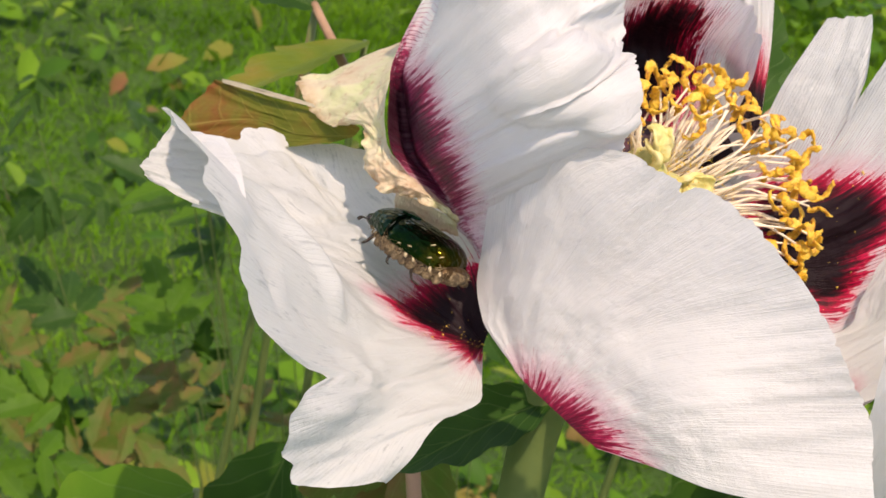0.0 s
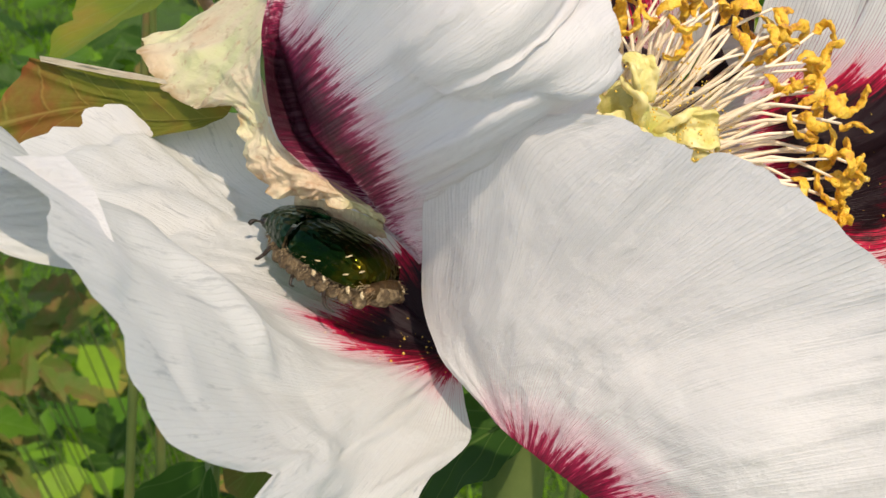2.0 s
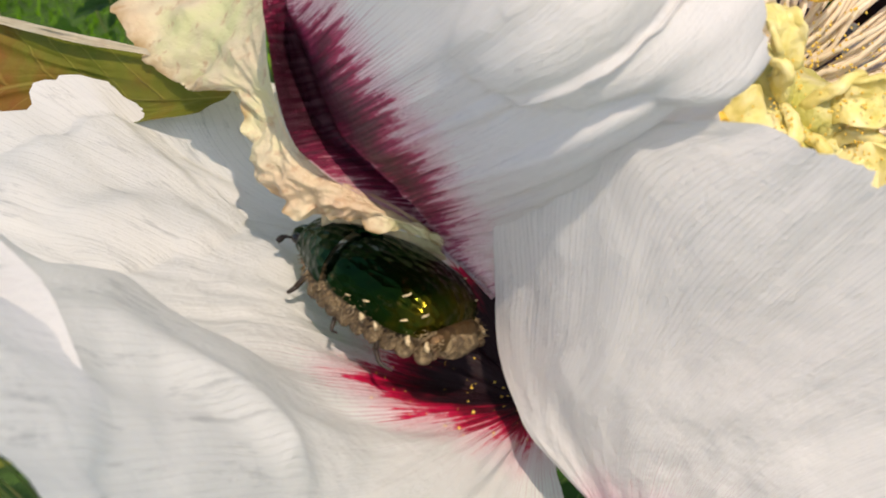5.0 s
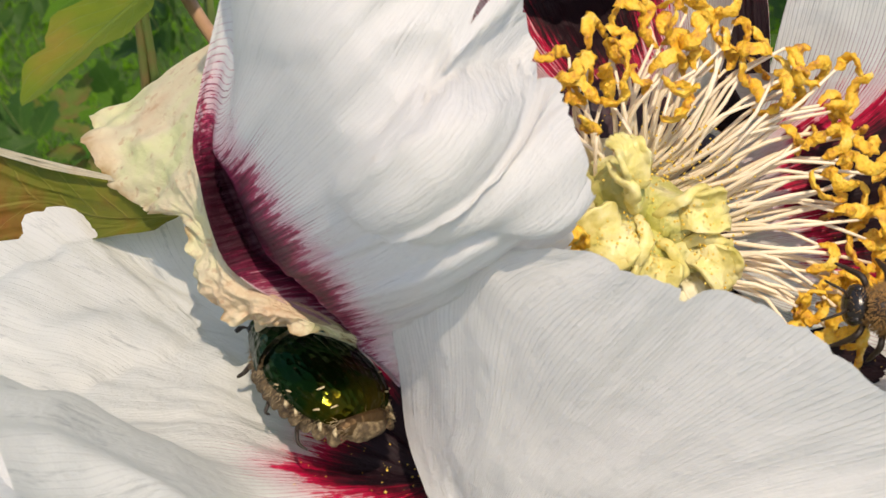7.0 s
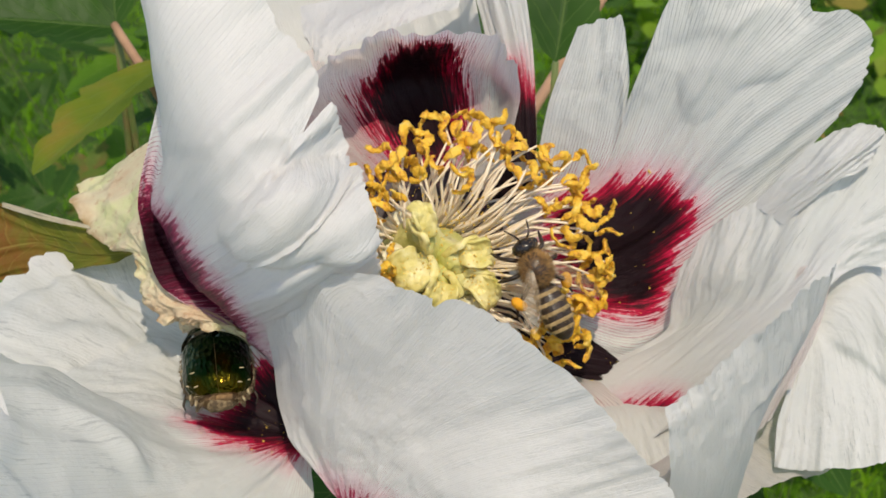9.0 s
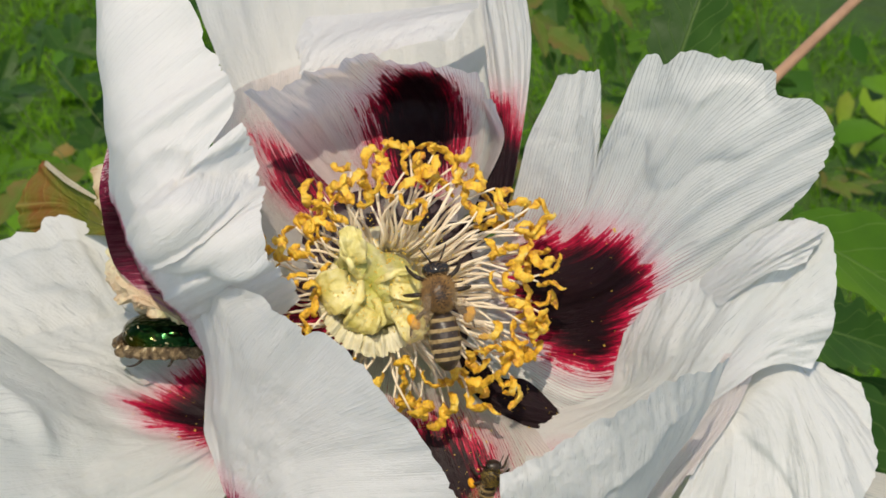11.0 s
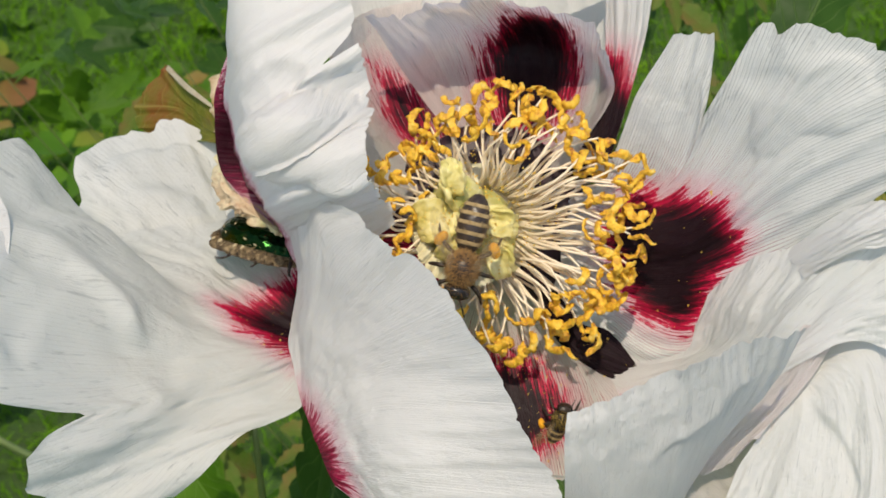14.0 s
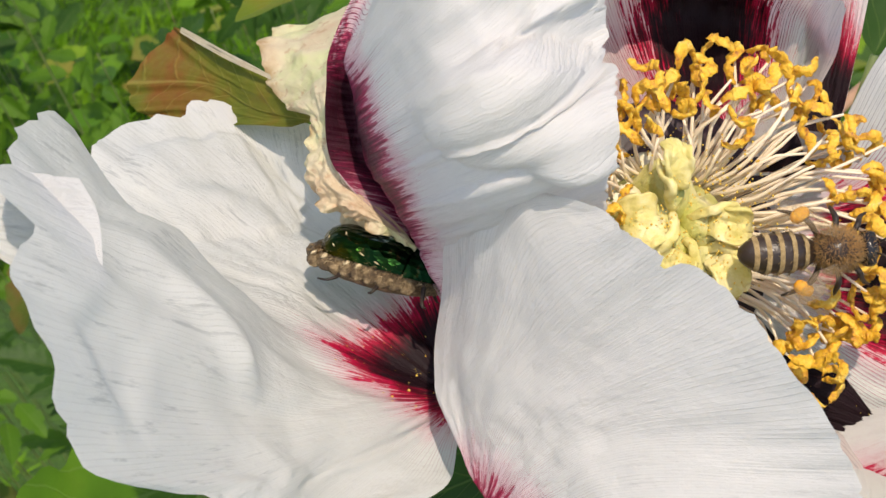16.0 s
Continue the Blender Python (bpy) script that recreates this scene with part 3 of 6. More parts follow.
def build_undergrowth():
    """Low leafy weeds that stand in clumps on the lawn."""
    rng = np.random.RandomState(17)
    count = 10000
    x, y = rng.uniform(-0.9, 2.2, count), rng.uniform(0.25, 3.0, count)
    clump = mottle(x * 4.2, y * 4.2, 31)
    keep = rng.uniform(0, 1, count) < np.clip(0.22 + 1.6 * clump, 0.03, 1.0)
    x, y, clump = x[keep], y[keep], clump[keep]
    n = len(x)
    z = GROUND + 0.012 + rng.uniform(0, 1, n) ** 1.5 * (0.05 + 0.16 * np.clip(clump, 0, 1))
    size = rng.uniform(0.024, 0.062, n)
    turn, tip_up, roll = rng.uniform(0, 6.283, n), rng.uniform(-0.7, 0.5, n), rng.uniform(-0.6, 0.6, n)
    ahead = np.stack([np.cos(turn) * np.cos(tip_up), np.sin(turn) * np.cos(tip_up), np.sin(tip_up)], 1)
    level = np.stack([-np.sin(turn), np.cos(turn), 0 * turn], 1)
    up = np.cross(ahead, level)
    side = level * np.cos(roll)[:, None] + up * np.sin(roll)[:, None]
    up = np.cross(ahead, side)
    c, w = np.stack([x, y, z], 1), (size * rng.uniform(0.2, 0.34, n))[:, None]
    s = size[:, None]
    verts = np.stack([c, c + ahead * s * 0.3 + side * w * 0.9 + up * w * 0.3, c + ahead * s * 0.34, c + ahead * s * 0.3 - side * w * 0.9 + up * w * 0.3,
                      c + ahead * s * 0.68 + side * w * 0.8 + up * w * 0.1, c + ahead * s * 0.7 - up * w * 0.15, c + ahead * s * 0.68 - side * w * 0.8 + up * w * 0.1, c + ahead * s - up * w * 0.4], 1).reshape(-1, 3)
    faces = []
    for k in range(n):
        q = 8 * k
        faces += [(q, q + 2, q + 1), (q, q + 3, q + 2), (q + 1, q + 2, q + 5, q + 4), (q + 2, q + 3, q + 6, q + 5), (q + 4, q + 5, q + 7), (q + 5, q + 6, q + 7)]
    weeds = mesh_object("undergrowth", verts, faces, undergrowth_material())
    tagged(weeds, "low green and rust-tinged weeds in the lawn", "weeds", kind="stuff")


build_undergrowth()


# ---- leaves ----
def leaflet_mesh(name, length, width, lobes, fold, droop, seed, material):
    """A pointed leaf blade with side lobes, a folded midrib and a drooping tip; x along the leaf."""
    nu, nv = 17, 30
    rng = np.random.RandomState(seed)
    v = np.linspace(0, 1, nv)
    half = np.sin(np.pi * np.clip(v, 0, 1) ** 0.75) ** 0.8 * width / 2
    for pos, depth in lobes:
        half = half * (1 - depth * np.exp(-(((v - pos) / 0.05) ** 2)))
    verts, uvs = [], []
    for i in range(nu):
        s = 2 * i / (nu - 1) - 1
        for j in range(nv):
            x = length * v[j] + 0.18 * abs(s) * half[j]
            y = s * half[j] * (1 + 0.06 * math.sin(v[j] * 40 + seed + s))
            z = fold * abs(s) * half[j] - droop * length * v[j] ** 2 + 0.05 * half[j] * math.sin(v[j] * 17 + seed) * s * s
            z += 0.012 * length * noise.noise((x * 60, y * 60, seed))
            verts.append((x, y, z))
            uvs.append((0.5 + s / 2, v[j]))
    return mesh_object(name, verts, grid_faces(nu, nv), material, uvs=uvs)


def leaf_spray(place, ahead, up, size, material, label, blades=3, seed=0, droop=0.12, foot=None):
    """A compound leaf: a stalk that rises from the ground, with one to five blades."""
    rng = random.Random(seed)
    m = facing(place, ahead, up)
    leaf = empty("peony_leaf", m, label, "leaf", "leaves of the peony")
    foot = foot or Vector((place[0] - ahead[0] * 0.05, place[1] + 0.03, GROUND - 0.01)) if place[1] < 0.2 else Vector((0.32 + 0.1 * place[0], 0.45 + 0.1 * place[1], GROUND - 0.01))
    rising = foot.z < GROUND
    root = m.inverted() @ foot
    bend = m.inverted() @ (foot.lerp(Vector(place), 0.6) - Vector((0, 0, 0.06 if rising else 0.008)))
    tube("leaf_stalk", [tuple(root), tuple(bend), tuple(bend * 0.25), (0, 0, 0)], (0.0016, 0.0012, 0.0009, 0.0006) if place[1] < 0.2 else (0.0005, 0.0004, 0.0003, 0.0003), stem_mat, leaf, n=20)
    spread = ((0, 0, 1.0), (0.75, 0.25, 0.8), (-0.75, 0.25, 0.8), (1.2, 0.5, 0.7), (-1.2, 0.5, 0.7))
    for k, (angle, back, scale) in enumerate(spread[:blades]):
        ob = leaflet_mesh("leaf_blade", size * scale, size * scale * rng.uniform(0.42, 0.55), ((rng.uniform(0.35, 0.5), 0.25), (rng.uniform(0.6, 0.75), 0.3)), rng.uniform(0.15, 0.4), droop * rng.uniform(0.6, 1.5), seed * 7 + k, material)
        ob.parent = leaf
        ob.matrix_basis = pose(-back * size, 0, 0.002 * k, rng.uniform(-18, 18), rng.uniform(-12, 12), math.degrees(angle))
    return leaf


def thicket(place, ahead, up, size, material, label, blades=3, seed=0):
    """Five small compound leaves of the neighbouring shrub, close to one another."""
    rng = random.Random(seed * 13 + 5)
    fork = None
    for k in range(5):
        spot = [place[0] + rng.uniform(-0.06, 0.06), place[1] + rng.uniform(-0.05, 0.06), place[2] + rng.uniform(-0.06, 0.03)]
        way = Vector(ahead) + Vector((rng.uniform(-1, 1), rng.uniform(-1, 1), rng.uniform(-0.5, 0.3)))
        rise = Vector(up) + Vector((rng.uniform(-0.5, 0.5), rng.uniform(-0.5, 0.5), 0))
        leaf_spray(tuple(spot), tuple(way.normalized()), tuple(rise), size * rng.uniform(0.3, 0.5), material if rng.random() < 0.7 else leaf_green, label if material != leaf_green else "fresh green peony leaf on a stalk", 5, seed * 3 + 100 * k, 0.2, fork)
        fork = fork or Vector(spot) - Vector((0, 0, 0.004))


leaf_spray((-0.0371, 0.0531, 0.4563), (-0.84, 0.16, -0.52), (-0.29, -0.38, 1.21), 0.05, leaf_green, "fresh green peony leaf half in shade", 1, 1)
# the flower's shadow on this leaf is put in as the darker leaf colour
leaf_spray((-0.0190, 0.0619, 0.4588), (-0.38, -0.16, -0.91), (-0.23, -0.17, 1.20), 0.044, leaf_dark, "peony leaf under the petals, coloured dark for their shade", 1, 2)
thicket((0.0656, 0.5130, 0.1521), (-0.81, 0.58, 0.02), (-0.23, -0.12, 1.29), 0.07, leaf_rust, "green peony leaf flushed with rust red", 3, 3)
thicket((0.0295, 0.5113, 0.1382), (-0.84, 0.16, -0.52), (-0.23, -0.12, 1.29), 0.07, leaf_rust, "green peony leaf flushed with rust red", 3, 4)
thicket((0.1012, 0.5545, 0.1359), (0.92, 0.05, 0.39), (-0.23, -0.12, 1.29), 0.05, leaf_rust, "green peony leaf flushed with rust red", 3, 5)
thicket((0.0465, 0.4536, 0.1509), (0.82, -0.51, -0.25), (-0.23, -0.12, 1.29), 0.07, leaf_rust, "green peony leaf flushed with rust red", 3, 6)
thicket((0.0201, 0.4963, 0.1157), (0.87, -0.09, 0.48), (-0.23, -0.12, 1.29), 0.07, leaf_rust, "green peony leaf flushed with rust red", 3, 31)
thicket((0.1015, 0.5313, 0.1037), (-0.49, 0.59, 0.64), (-0.23, -0.12, 1.29), 0.07, leaf_dark, "dark green peony leaf near the ground", 3, 32)
thicket((0.0587, 0.6084, 0.1088), (0.14, 0.46, 0.88), (-0.23, -0.12, 1.29), 0.06, leaf_rust, "green peony leaf flushed with rust red", 3, 33)
thicket((-0.1396, 0.4038, 0.3052), (-0.94, -0.22, -0.26), (-0.00, -0.15, 1.31), 0.05, leaf_dark, "dark green peony leaf on a stalk", 3, 40)
thicket((-0.1294, 0.5344, 0.2237), (0.87, 0.32, 0.38), (-0.00, -0.15, 1.31), 0.062, leaf_dark, "dark green peony leaf on a stalk", 3, 41)
thicket((0.1185, 0.3663, 0.3326), (0.94, -0.22, -0.26), (-0.00, -0.15, 1.31), 0.05, leaf_rust, "green peony leaf flushed with rust red", 3, 43)
thicket((0.1552, 0.3912, 0.2914), (0.50, -0.56, -0.66), (-0.00, -0.15, 1.31), 0.062, leaf_dark, "dark green peony leaf on a stalk", 3, 44)
thicket((0.0907, 0.5850, 0.1998), (-0.50, 0.56, 0.66), (-0.00, -0.15, 1.31), 0.074, leaf_dark, "dark green peony leaf on a stalk", 3, 45)
thicket((0.0606, 0.5204, 0.2542), (-0.86, -0.06, -0.50), (-0.07, -0.17, 1.30), 0.05, leaf_dark, "dark green peony leaf on a stalk", 3, 46)
thicket((0.3508, 0.3876, 0.2487), (0.92, -0.40, -0.01), (-0.07, -0.17, 1.30), 0.074, leaf_dark, "dark green peony leaf on a stalk", 3, 48)
thicket((-0.0566, 0.4738, 0.2540), (-0.96, 0.04, -0.26), (-0.14, -0.16, 1.30), 0.05, leaf_green, "fresh green peony leaf on a stalk", 3, 49)
thicket((-0.0689, 0.3337, 0.2345), (-0.33, -0.54, -0.78), (-0.14, -0.16, 1.30), 0.074, leaf_rust, "green peony leaf flushed with rust red", 3, 51)
thicket((-0.0634, 0.3083, 0.2071), (-0.92, 0.36, 0.14), (-0.14, -0.16, 1.30), 0.05, leaf_dark, "dark green peony leaf on a stalk", 3, 52)
thicket((-0.1057, 0.6241, 0.1711), (0.17, 0.63, 0.75), (-0.00, -0.15, 1.31), 0.074, leaf_dark, "dark green peony leaf on a stalk", 3, 54)
thicket((0.1809, 0.4494, 0.2074), (0.50, 0.56, 0.66), (-0.00, -0.15, 1.31), 0.05, leaf_rust, "green peony leaf flushed with rust red", 3, 55)
thicket((-0.0648, 0.5096, 0.2174), (-0.92, -0.07, -0.39), (-0.14, -0.16, 1.30), 0.06, leaf_dark, "dark green peony leaf on a stalk", 3, 61)
thicket((-0.0398, 0.5615, 0.2059), (0.75, 0.29, 0.60), (-0.14, -0.16, 1.30), 0.06, leaf_dark, "dark green peony leaf on a stalk", 3, 62)
thicket((-0.0725, 0.4477, 0.2166), (-0.50, 0.62, 0.61), (-0.14, -0.16, 1.30), 0.06, leaf_dark, "dark green peony leaf on a stalk", 3, 63)
thicket((-0.0751, 0.4578, 0.1488), (-0.01, 0.63, 0.78), (-0.14, -0.16, 1.30), 0.06, leaf_dark, "dark green peony leaf on a stalk", 3, 64)
leaf_spray((-0.0070, 0.0985, 0.5180), (-0.84, -0.53, 0.02), (-0.10, 0.12, 1.00), 0.035, leaf_lime, "yellowish green leaf near the withered petal", 1, 10, 0.04)
leaf_spray((-0.0128, 0.1112, 0.5182), (-0.93, 0.30, 0.10), (-0.10, -0.55, 1.10), 0.024, leaf_dark, "dark green leaf at the end of the reddish twig", 1, 24)
leaf_spray((-0.0127, 0.1116, 0.5183), (0.25, 0.85, 0.40), (-0.40, -0.45, 1.10), 0.022, leaf_dark, "dark green leaf at the end of the reddish twig", 1, 25)
# dark leaf colour stands in for the front petal's shadow
leaf_spray((-0.0032, 0.0052, 0.5082), (-0.80, 0.11, -0.58), (-0.29, -0.38, 1.21), 0.024, leaf_dark, "toothed leaf below the front petal, coloured dark for its shade", 1, 11)
leaf_spray((0.0586, 0.0200, 0.5299), (0.79, -0.23, -0.57), (0.02, -0.16, 1.31), 0.042, leaf_green, "glossy green leaf near the flower", 1, 12)
leaf_spray((0.0774, 0.0626, 0.4604), (0.47, -0.41, -0.78), (0.02, -0.16, 1.31), 0.045, leaf_dark, "dark green leaf near the flower", 3, 13)
leaf_spray((0.0908, 0.0719, 0.4300), (-0.37, -0.59, -0.72), (0.02, -0.16, 1.31), 0.053, leaf_dark, "dark green leaf near the flower", 3, 14)
thicket((0.0717, 0.6606, 0.1958), (-0.88, 0.41, -0.24), (-0.07, -0.17, 1.30), 0.05, leaf_dark, "dark green peony leaf on a stalk", 3, 15)
leaf_spray((0.0541, 0.0756, 0.5147), (0.45, 0.60, 0.66), (-0.07, -0.17, 1.30), 0.028, leaf_dark, "bluish green leaf near the petals", 1, 16)
# shaded by the petals above, here through the darker leaf colour
leaf_spray((-0.0174, 0.0842, 0.4057), (0.52, -0.46, -0.72), (-0.09, -0.14, 1.31), 0.045, leaf_dark, "peony leaf under the petals, coloured dark for their shade", 3, 17)
leaf_spray((-0.0629, 0.0972, 0.3888), (-0.16, -0.62, -0.77), (-0.09, -0.14, 1.31), 0.041, leaf_green, "fresh green peony leaf under the petals", 3, 18)
thicket((-0.0912, 0.2316, 0.2844), (-0.49, -0.52, -0.70), (-0.09, -0.14, 1.31), 0.05, leaf_rust, "green peony leaf flushed with rust red", 3, 19)
leaf_spray((0.0073, 0.0764, 0.4399), (-0.23, -0.24, -0.94), (-0.26, -0.25, 1.25), 0.038, leaf_rust, "tan and green leaf under the flower", 3, 21)
thicket((0.1588, 0.4459, 0.2823), (0.94, 0.22, 0.26), (-0.00, -0.15, 1.31), 0.058, leaf_green, "green peony leaf on a stalk", 3, 22)
thicket((0.1231, 0.4960, 0.2548), (-0.94, 0.22, 0.26), (-0.00, -0.15, 1.31), 0.058, leaf_green, "green peony leaf on a stalk", 3, 23)
tagged(tube("twig", [(-0.005, -0.022, 0.33), (-0.006, 0.025, 0.45), (-0.0082, 0.070, 0.503), (-0.0103, 0.0917, 0.5127), (-0.0130, 0.1120, 0.5184)], (0.0014, 0.0012, 0.0009, 0.0008), twig_mat, None, "", 8, 24), "reddish brown bare stalk near the flower", "twig")
tagged(tube("twig", [(0.0542, 0.1166, 0.4511), (0.0997, 0.1563, 0.4609), (0.1411, 0.1961, 0.4648)], (0.0014, 0.0011), twig_mat, None, "", 8, 12), "thin brown stalk near the petals", "twig")

# ---- the flower ----
flower = empty("peony_flower", pose(0, 0, 0.55, 50, 0, 0), "white tree peony in full bloom with maroon blotches and ragged petals", "flower")

left_petal = sheet_part("petal", [
        [(-15, -12, -14.5), (-18, -4, -19), (-24, 4, -28)],
        [(-27, -10, -20), (-34, -1, -27), (-35.5, 7.1, -33)],
        [(-31, -9, -19), (-38, 0, -29), (-45.5, 9, -38)],
        [(-34.5, -11, -17), (-43, -5, -22), (-56, 3.5, -31)],
        [(-35.5, -13, -15), (-46, -8, -15.5), (-55.5, -4, -22)],
        [(-35, -15.5, -12), (-48, -6.5, -10), (-61.5, 4.5, -9)],
        [(-37, -18.5, -6), (-52, -10, 6), (-66, -2.5, 20)],
        [(-37, -21.5, -2), (-48.5, -17, 10), (-63, -11, 31)],
        [(-36, -24.5, 0), (-47, -25.5, 11.5), (-60, -24, 32)],
        [(-34, -27.5, 0), (-43.5, -30.5, 12), (-54, -33, 23)],
        [(-31, -29.5, -2), (-42, -35, 9), (-52, -40.7, 19)],
        [(-23, -30.2, -5), (-30.5, -33.3, 1), (-38.2, -40.5, 6)]],
    petal_in, flower, "broad ragged white petal with crimson base", base=(-20, -22.5, -12), nu=150, nv=80, seed=1, notches=[(0.782, 0.042, 0.24), (0.59, 0.03, 0.05), (0.891, 0.02, 0.05), (0.2, 0.02, 0.05)], ruffle=0.9, pleat=0.02, crumple=0.6, folds=0.3, crease=0.8, tatter=0.035, dust=120, lips=[(0.477, 0.354, 0.47, 0.949, 2.4, 0.5), (0.658, 0.456, 0.55, 0.823, -2.0, 0.6), (0.872, 0.114, 0.832, 0.532, 1.2, 0.7), (0.195, 0.43, 0.275, 0.873, 1.0, 0.6), (0.705, 0.823, 0.644, 0.899, 1.0, 0.5)], pillows=[(0.215, 0.709, 112.1, -18.3, 25.0, -1.5)], blotch=[(0.483, 0.329), (0.43, 0.241), (0.275, 0.19), (0.121, 0.215), (0.054, 0.291), (0, 0.39), (0, 0), (1, 0), (1, 0.12), (0.993, 0.114), (0.752, 0.101), (0.584, 0.165), (0.523, 0.253)])
sheet_part("petal", [
        [(-57.3, -12.8, 18.2), (-63, -10.7, 16.5), (-67.2, -8.2, 15.1)],
        [(-56.9, -9.7, 16.2), (-63.2, -7.9, 15.4), (-68.2, -6.7, 14.6)],
        [(-57.3, -5.5, 14.1), (-63, -5.3, 14.4), (-66.9, -4.9, 14)],
        [(-58.8, -2.6, 13.1), (-62.6, -2.3, 13.3), (-64.6, -1.6, 13.4)]],
    petal_in, left_petal, "turned-back lobe of the broad petal", nu=40, nv=30, seed=92, ruffle=0.6, crease=0.4, tatter=0.04)
sheet_part("petal", [
        [(-22.6, -28, 1.5), (-24.3, -21.5, -3.6), (-23.7, -14, -6.5), (-23.6, -3.8, 3), (-22.8, -2.2, 9)],
        [(-22.2, -28.9, 2.3), (-23.2, -22, -0.5), (-21.8, -16, 4), (-20.5, -5.1, 12), (-16, -4.3, 19)],
        [(-21.8, -29.9, 3.3), (-21.5, -23, 4), (-17.5, -15, 12.5), (-11.6, -8, 23.5)],
        [(-21.2, -31.2, 4.8), (-19, -25.5, 8.2), (-14, -20, 14.5), (-4.4, -13.4, 28)],
        [(-20.5, -32.6, 6.5), (-17, -28.5, 11.2), (-11, -25, 17.5), (2, -24, 31)],
        [(-19.6, -34.4, 8.5), (-15.5, -32, 14.8), (-10.5, -30.5, 21.5), (5.2, -30.4, 30.6)],
        [(-18.6, -36.2, 10.5), (-14, -36, 17.5), (-8, -36, 24), (9, -36.8, 28.8)],
        [(-17.5, -38, 12.5), (-12, -41, 18.5), (-6, -44, 23), (9.2, -47, 28)]],
    petal_front, flower, "upright white petal with a crimson-streaked base", nu=140, nv=70, seed=12, notches=[(0.32, 0.012, 0.05)], ruffle=0.4, tatter=0.012, crumple=0.5, crease=0.35, folds=0.12, lips=[(0.108, 0.565, 0.029, 1.0, 0.8, 0.6), (0.065, 0.58, 0.007, 0.928, 0.6, 0.5)], blotch=[(0.08, 0.03), (0.2, 0.1), (0.35, 0.13), (0.5, 0.15), (0.65, 0.19), (0.8, 0.21), (1.0, 0.24), (1.0, 0.0), (0.05, 0.0)])
sheet_part("petal", [
        [(-23.3, -12.7, -7), (-22.9, -12.5, -7), (-22.6, -12.2, -6), (-18.5, -11, -3), (-10.6, -5, 6)],
        [(-25.1, -8.3, -9.4), (-24.8, -8.8, -9.5), (-25, -8.8, -6.1), (-20.8, -8.5, 2.2), (-11.3, -3.7, 10)],
        [(-27.3, -5.9, -9), (-25.1, -6.9, -10.6), (-25.6, -7.2, -5.2), (-22.3, -6, 9.7), (-12.7, -1.9, 15)],
        [(-30.6, -3.1, -9.1), (-25.7, -4.3, -11.6), (-27.1, -4.8, -3.4), (-23.8, -3.1, 16), (-13.5, 1.4, 20)],
        [(-32.9, -0.8, -8.8), (-27.6, -1.4, -12.4), (-29.1, -2.1, -2.8), (-24.8, 0.7, 17.5), (-13.1, 7.7, 18)],
        [(-34.2, 1.8, -8.4), (-29.8, 1.7, -12.4), (-31, 1.1, -2.9), (-26, 4.7, 20), (-14.9, 15.1, 20)],
        [(-34.6, 7.4, -6.5), (-31.4, 7.2, -10.2), (-32.1, 6.7, -2.7), (-28.4, 12, 18.6), (-16.2, 20.5, 19)],
        [(-34, 12.7, -4.6), (-32.7, 12.9, -4.7), (-32.4, 12.7, 0.4), (-29.2, 20.5, 15.8), (-19.1, 28.3, 19)],
        [(-28, 25.8, 2.1), (-27.2, 25.3, 3.9), (-26.4, 24.6, 6.6), (-31, 39, 12), (-25, 46, 18)]],
    petal_out, flower, "tall white petal with a grooved purple base", nu=150, nv=80, seed=23, notches=[(0.65, 0.018, 0.09)], ruffle=0.8, crumple=0.45, folds=0.1, crease=0.2, tatter=0.02, pillows=[(0.503, 0.848, 50.1, 30.7, 45.0, -3.4), (0.638, 0.861, 351.6, 210.2, 172.2, 1.6), (0.852, 0.835, 89.8, 35.7, 21.6, -1.0)], blotch=[(0.906, 0.0), (0.893, 0.228), (0.812, 0.532), (0.711, 0.557), (0.611, 0.57), (0.49, 0.557), (0.356, 0.544), (0.134, 0.532), (0.0, 0.418), (0.128, 0.418), (0.282, 0.051), (0.383, 0.013), (0.517, 0.0), (0.651, 0.0), (0.758, 0.0), (0.879, 0.0)])
sheet_part("petal", [
        [(3.4, 2.1, -13.3), (-1.9, 4.7, -16.2), (-9.8, 15.1, -19), (-15.2, 21.6, -5.2)],
        [(5.5, 2.1, -14.1), (0.4, 6.8, -18.6), (-5.2, 18.9, -22.2), (-9.1, 21.3, -2.2)],
        [(7.5, 2.1, -14), (4.3, 8.3, -18.4), (2.8, 19.6, -21.7), (-2.9, 23.8, -3.5)],
        [(9.5, 2.1, -13.9), (9, 8.3, -17.2), (9.8, 19.4, -19.6), (4.9, 23, -1.4)],
        [(10.4, 2.1, -12.9), (12.8, 6.6, -14.4), (15.1, 16.6, -14.1), (13.7, 20.2, -0.9)],
        [(11.4, 2.1, -12), (14.1, 4.9, -10), (17.8, 11.6, -8.8), (16.7, 16.3, -2.6)]],
    petal_shaded, flower, "cupped shaded petal with a dark maroon blotch", nu=110, nv=70, seed=34, ruffle=0.8, tatter=0.015, crumple=0.3, blotch=[(0.624, 0.971), (0.725, 0.899), (0.78, 0.594), (0.771, 0.42), (0.569, 0.145), (0.284, 0.275), (0.294, 0.536), (0.358, 0.71), (0.505, 0.87)])
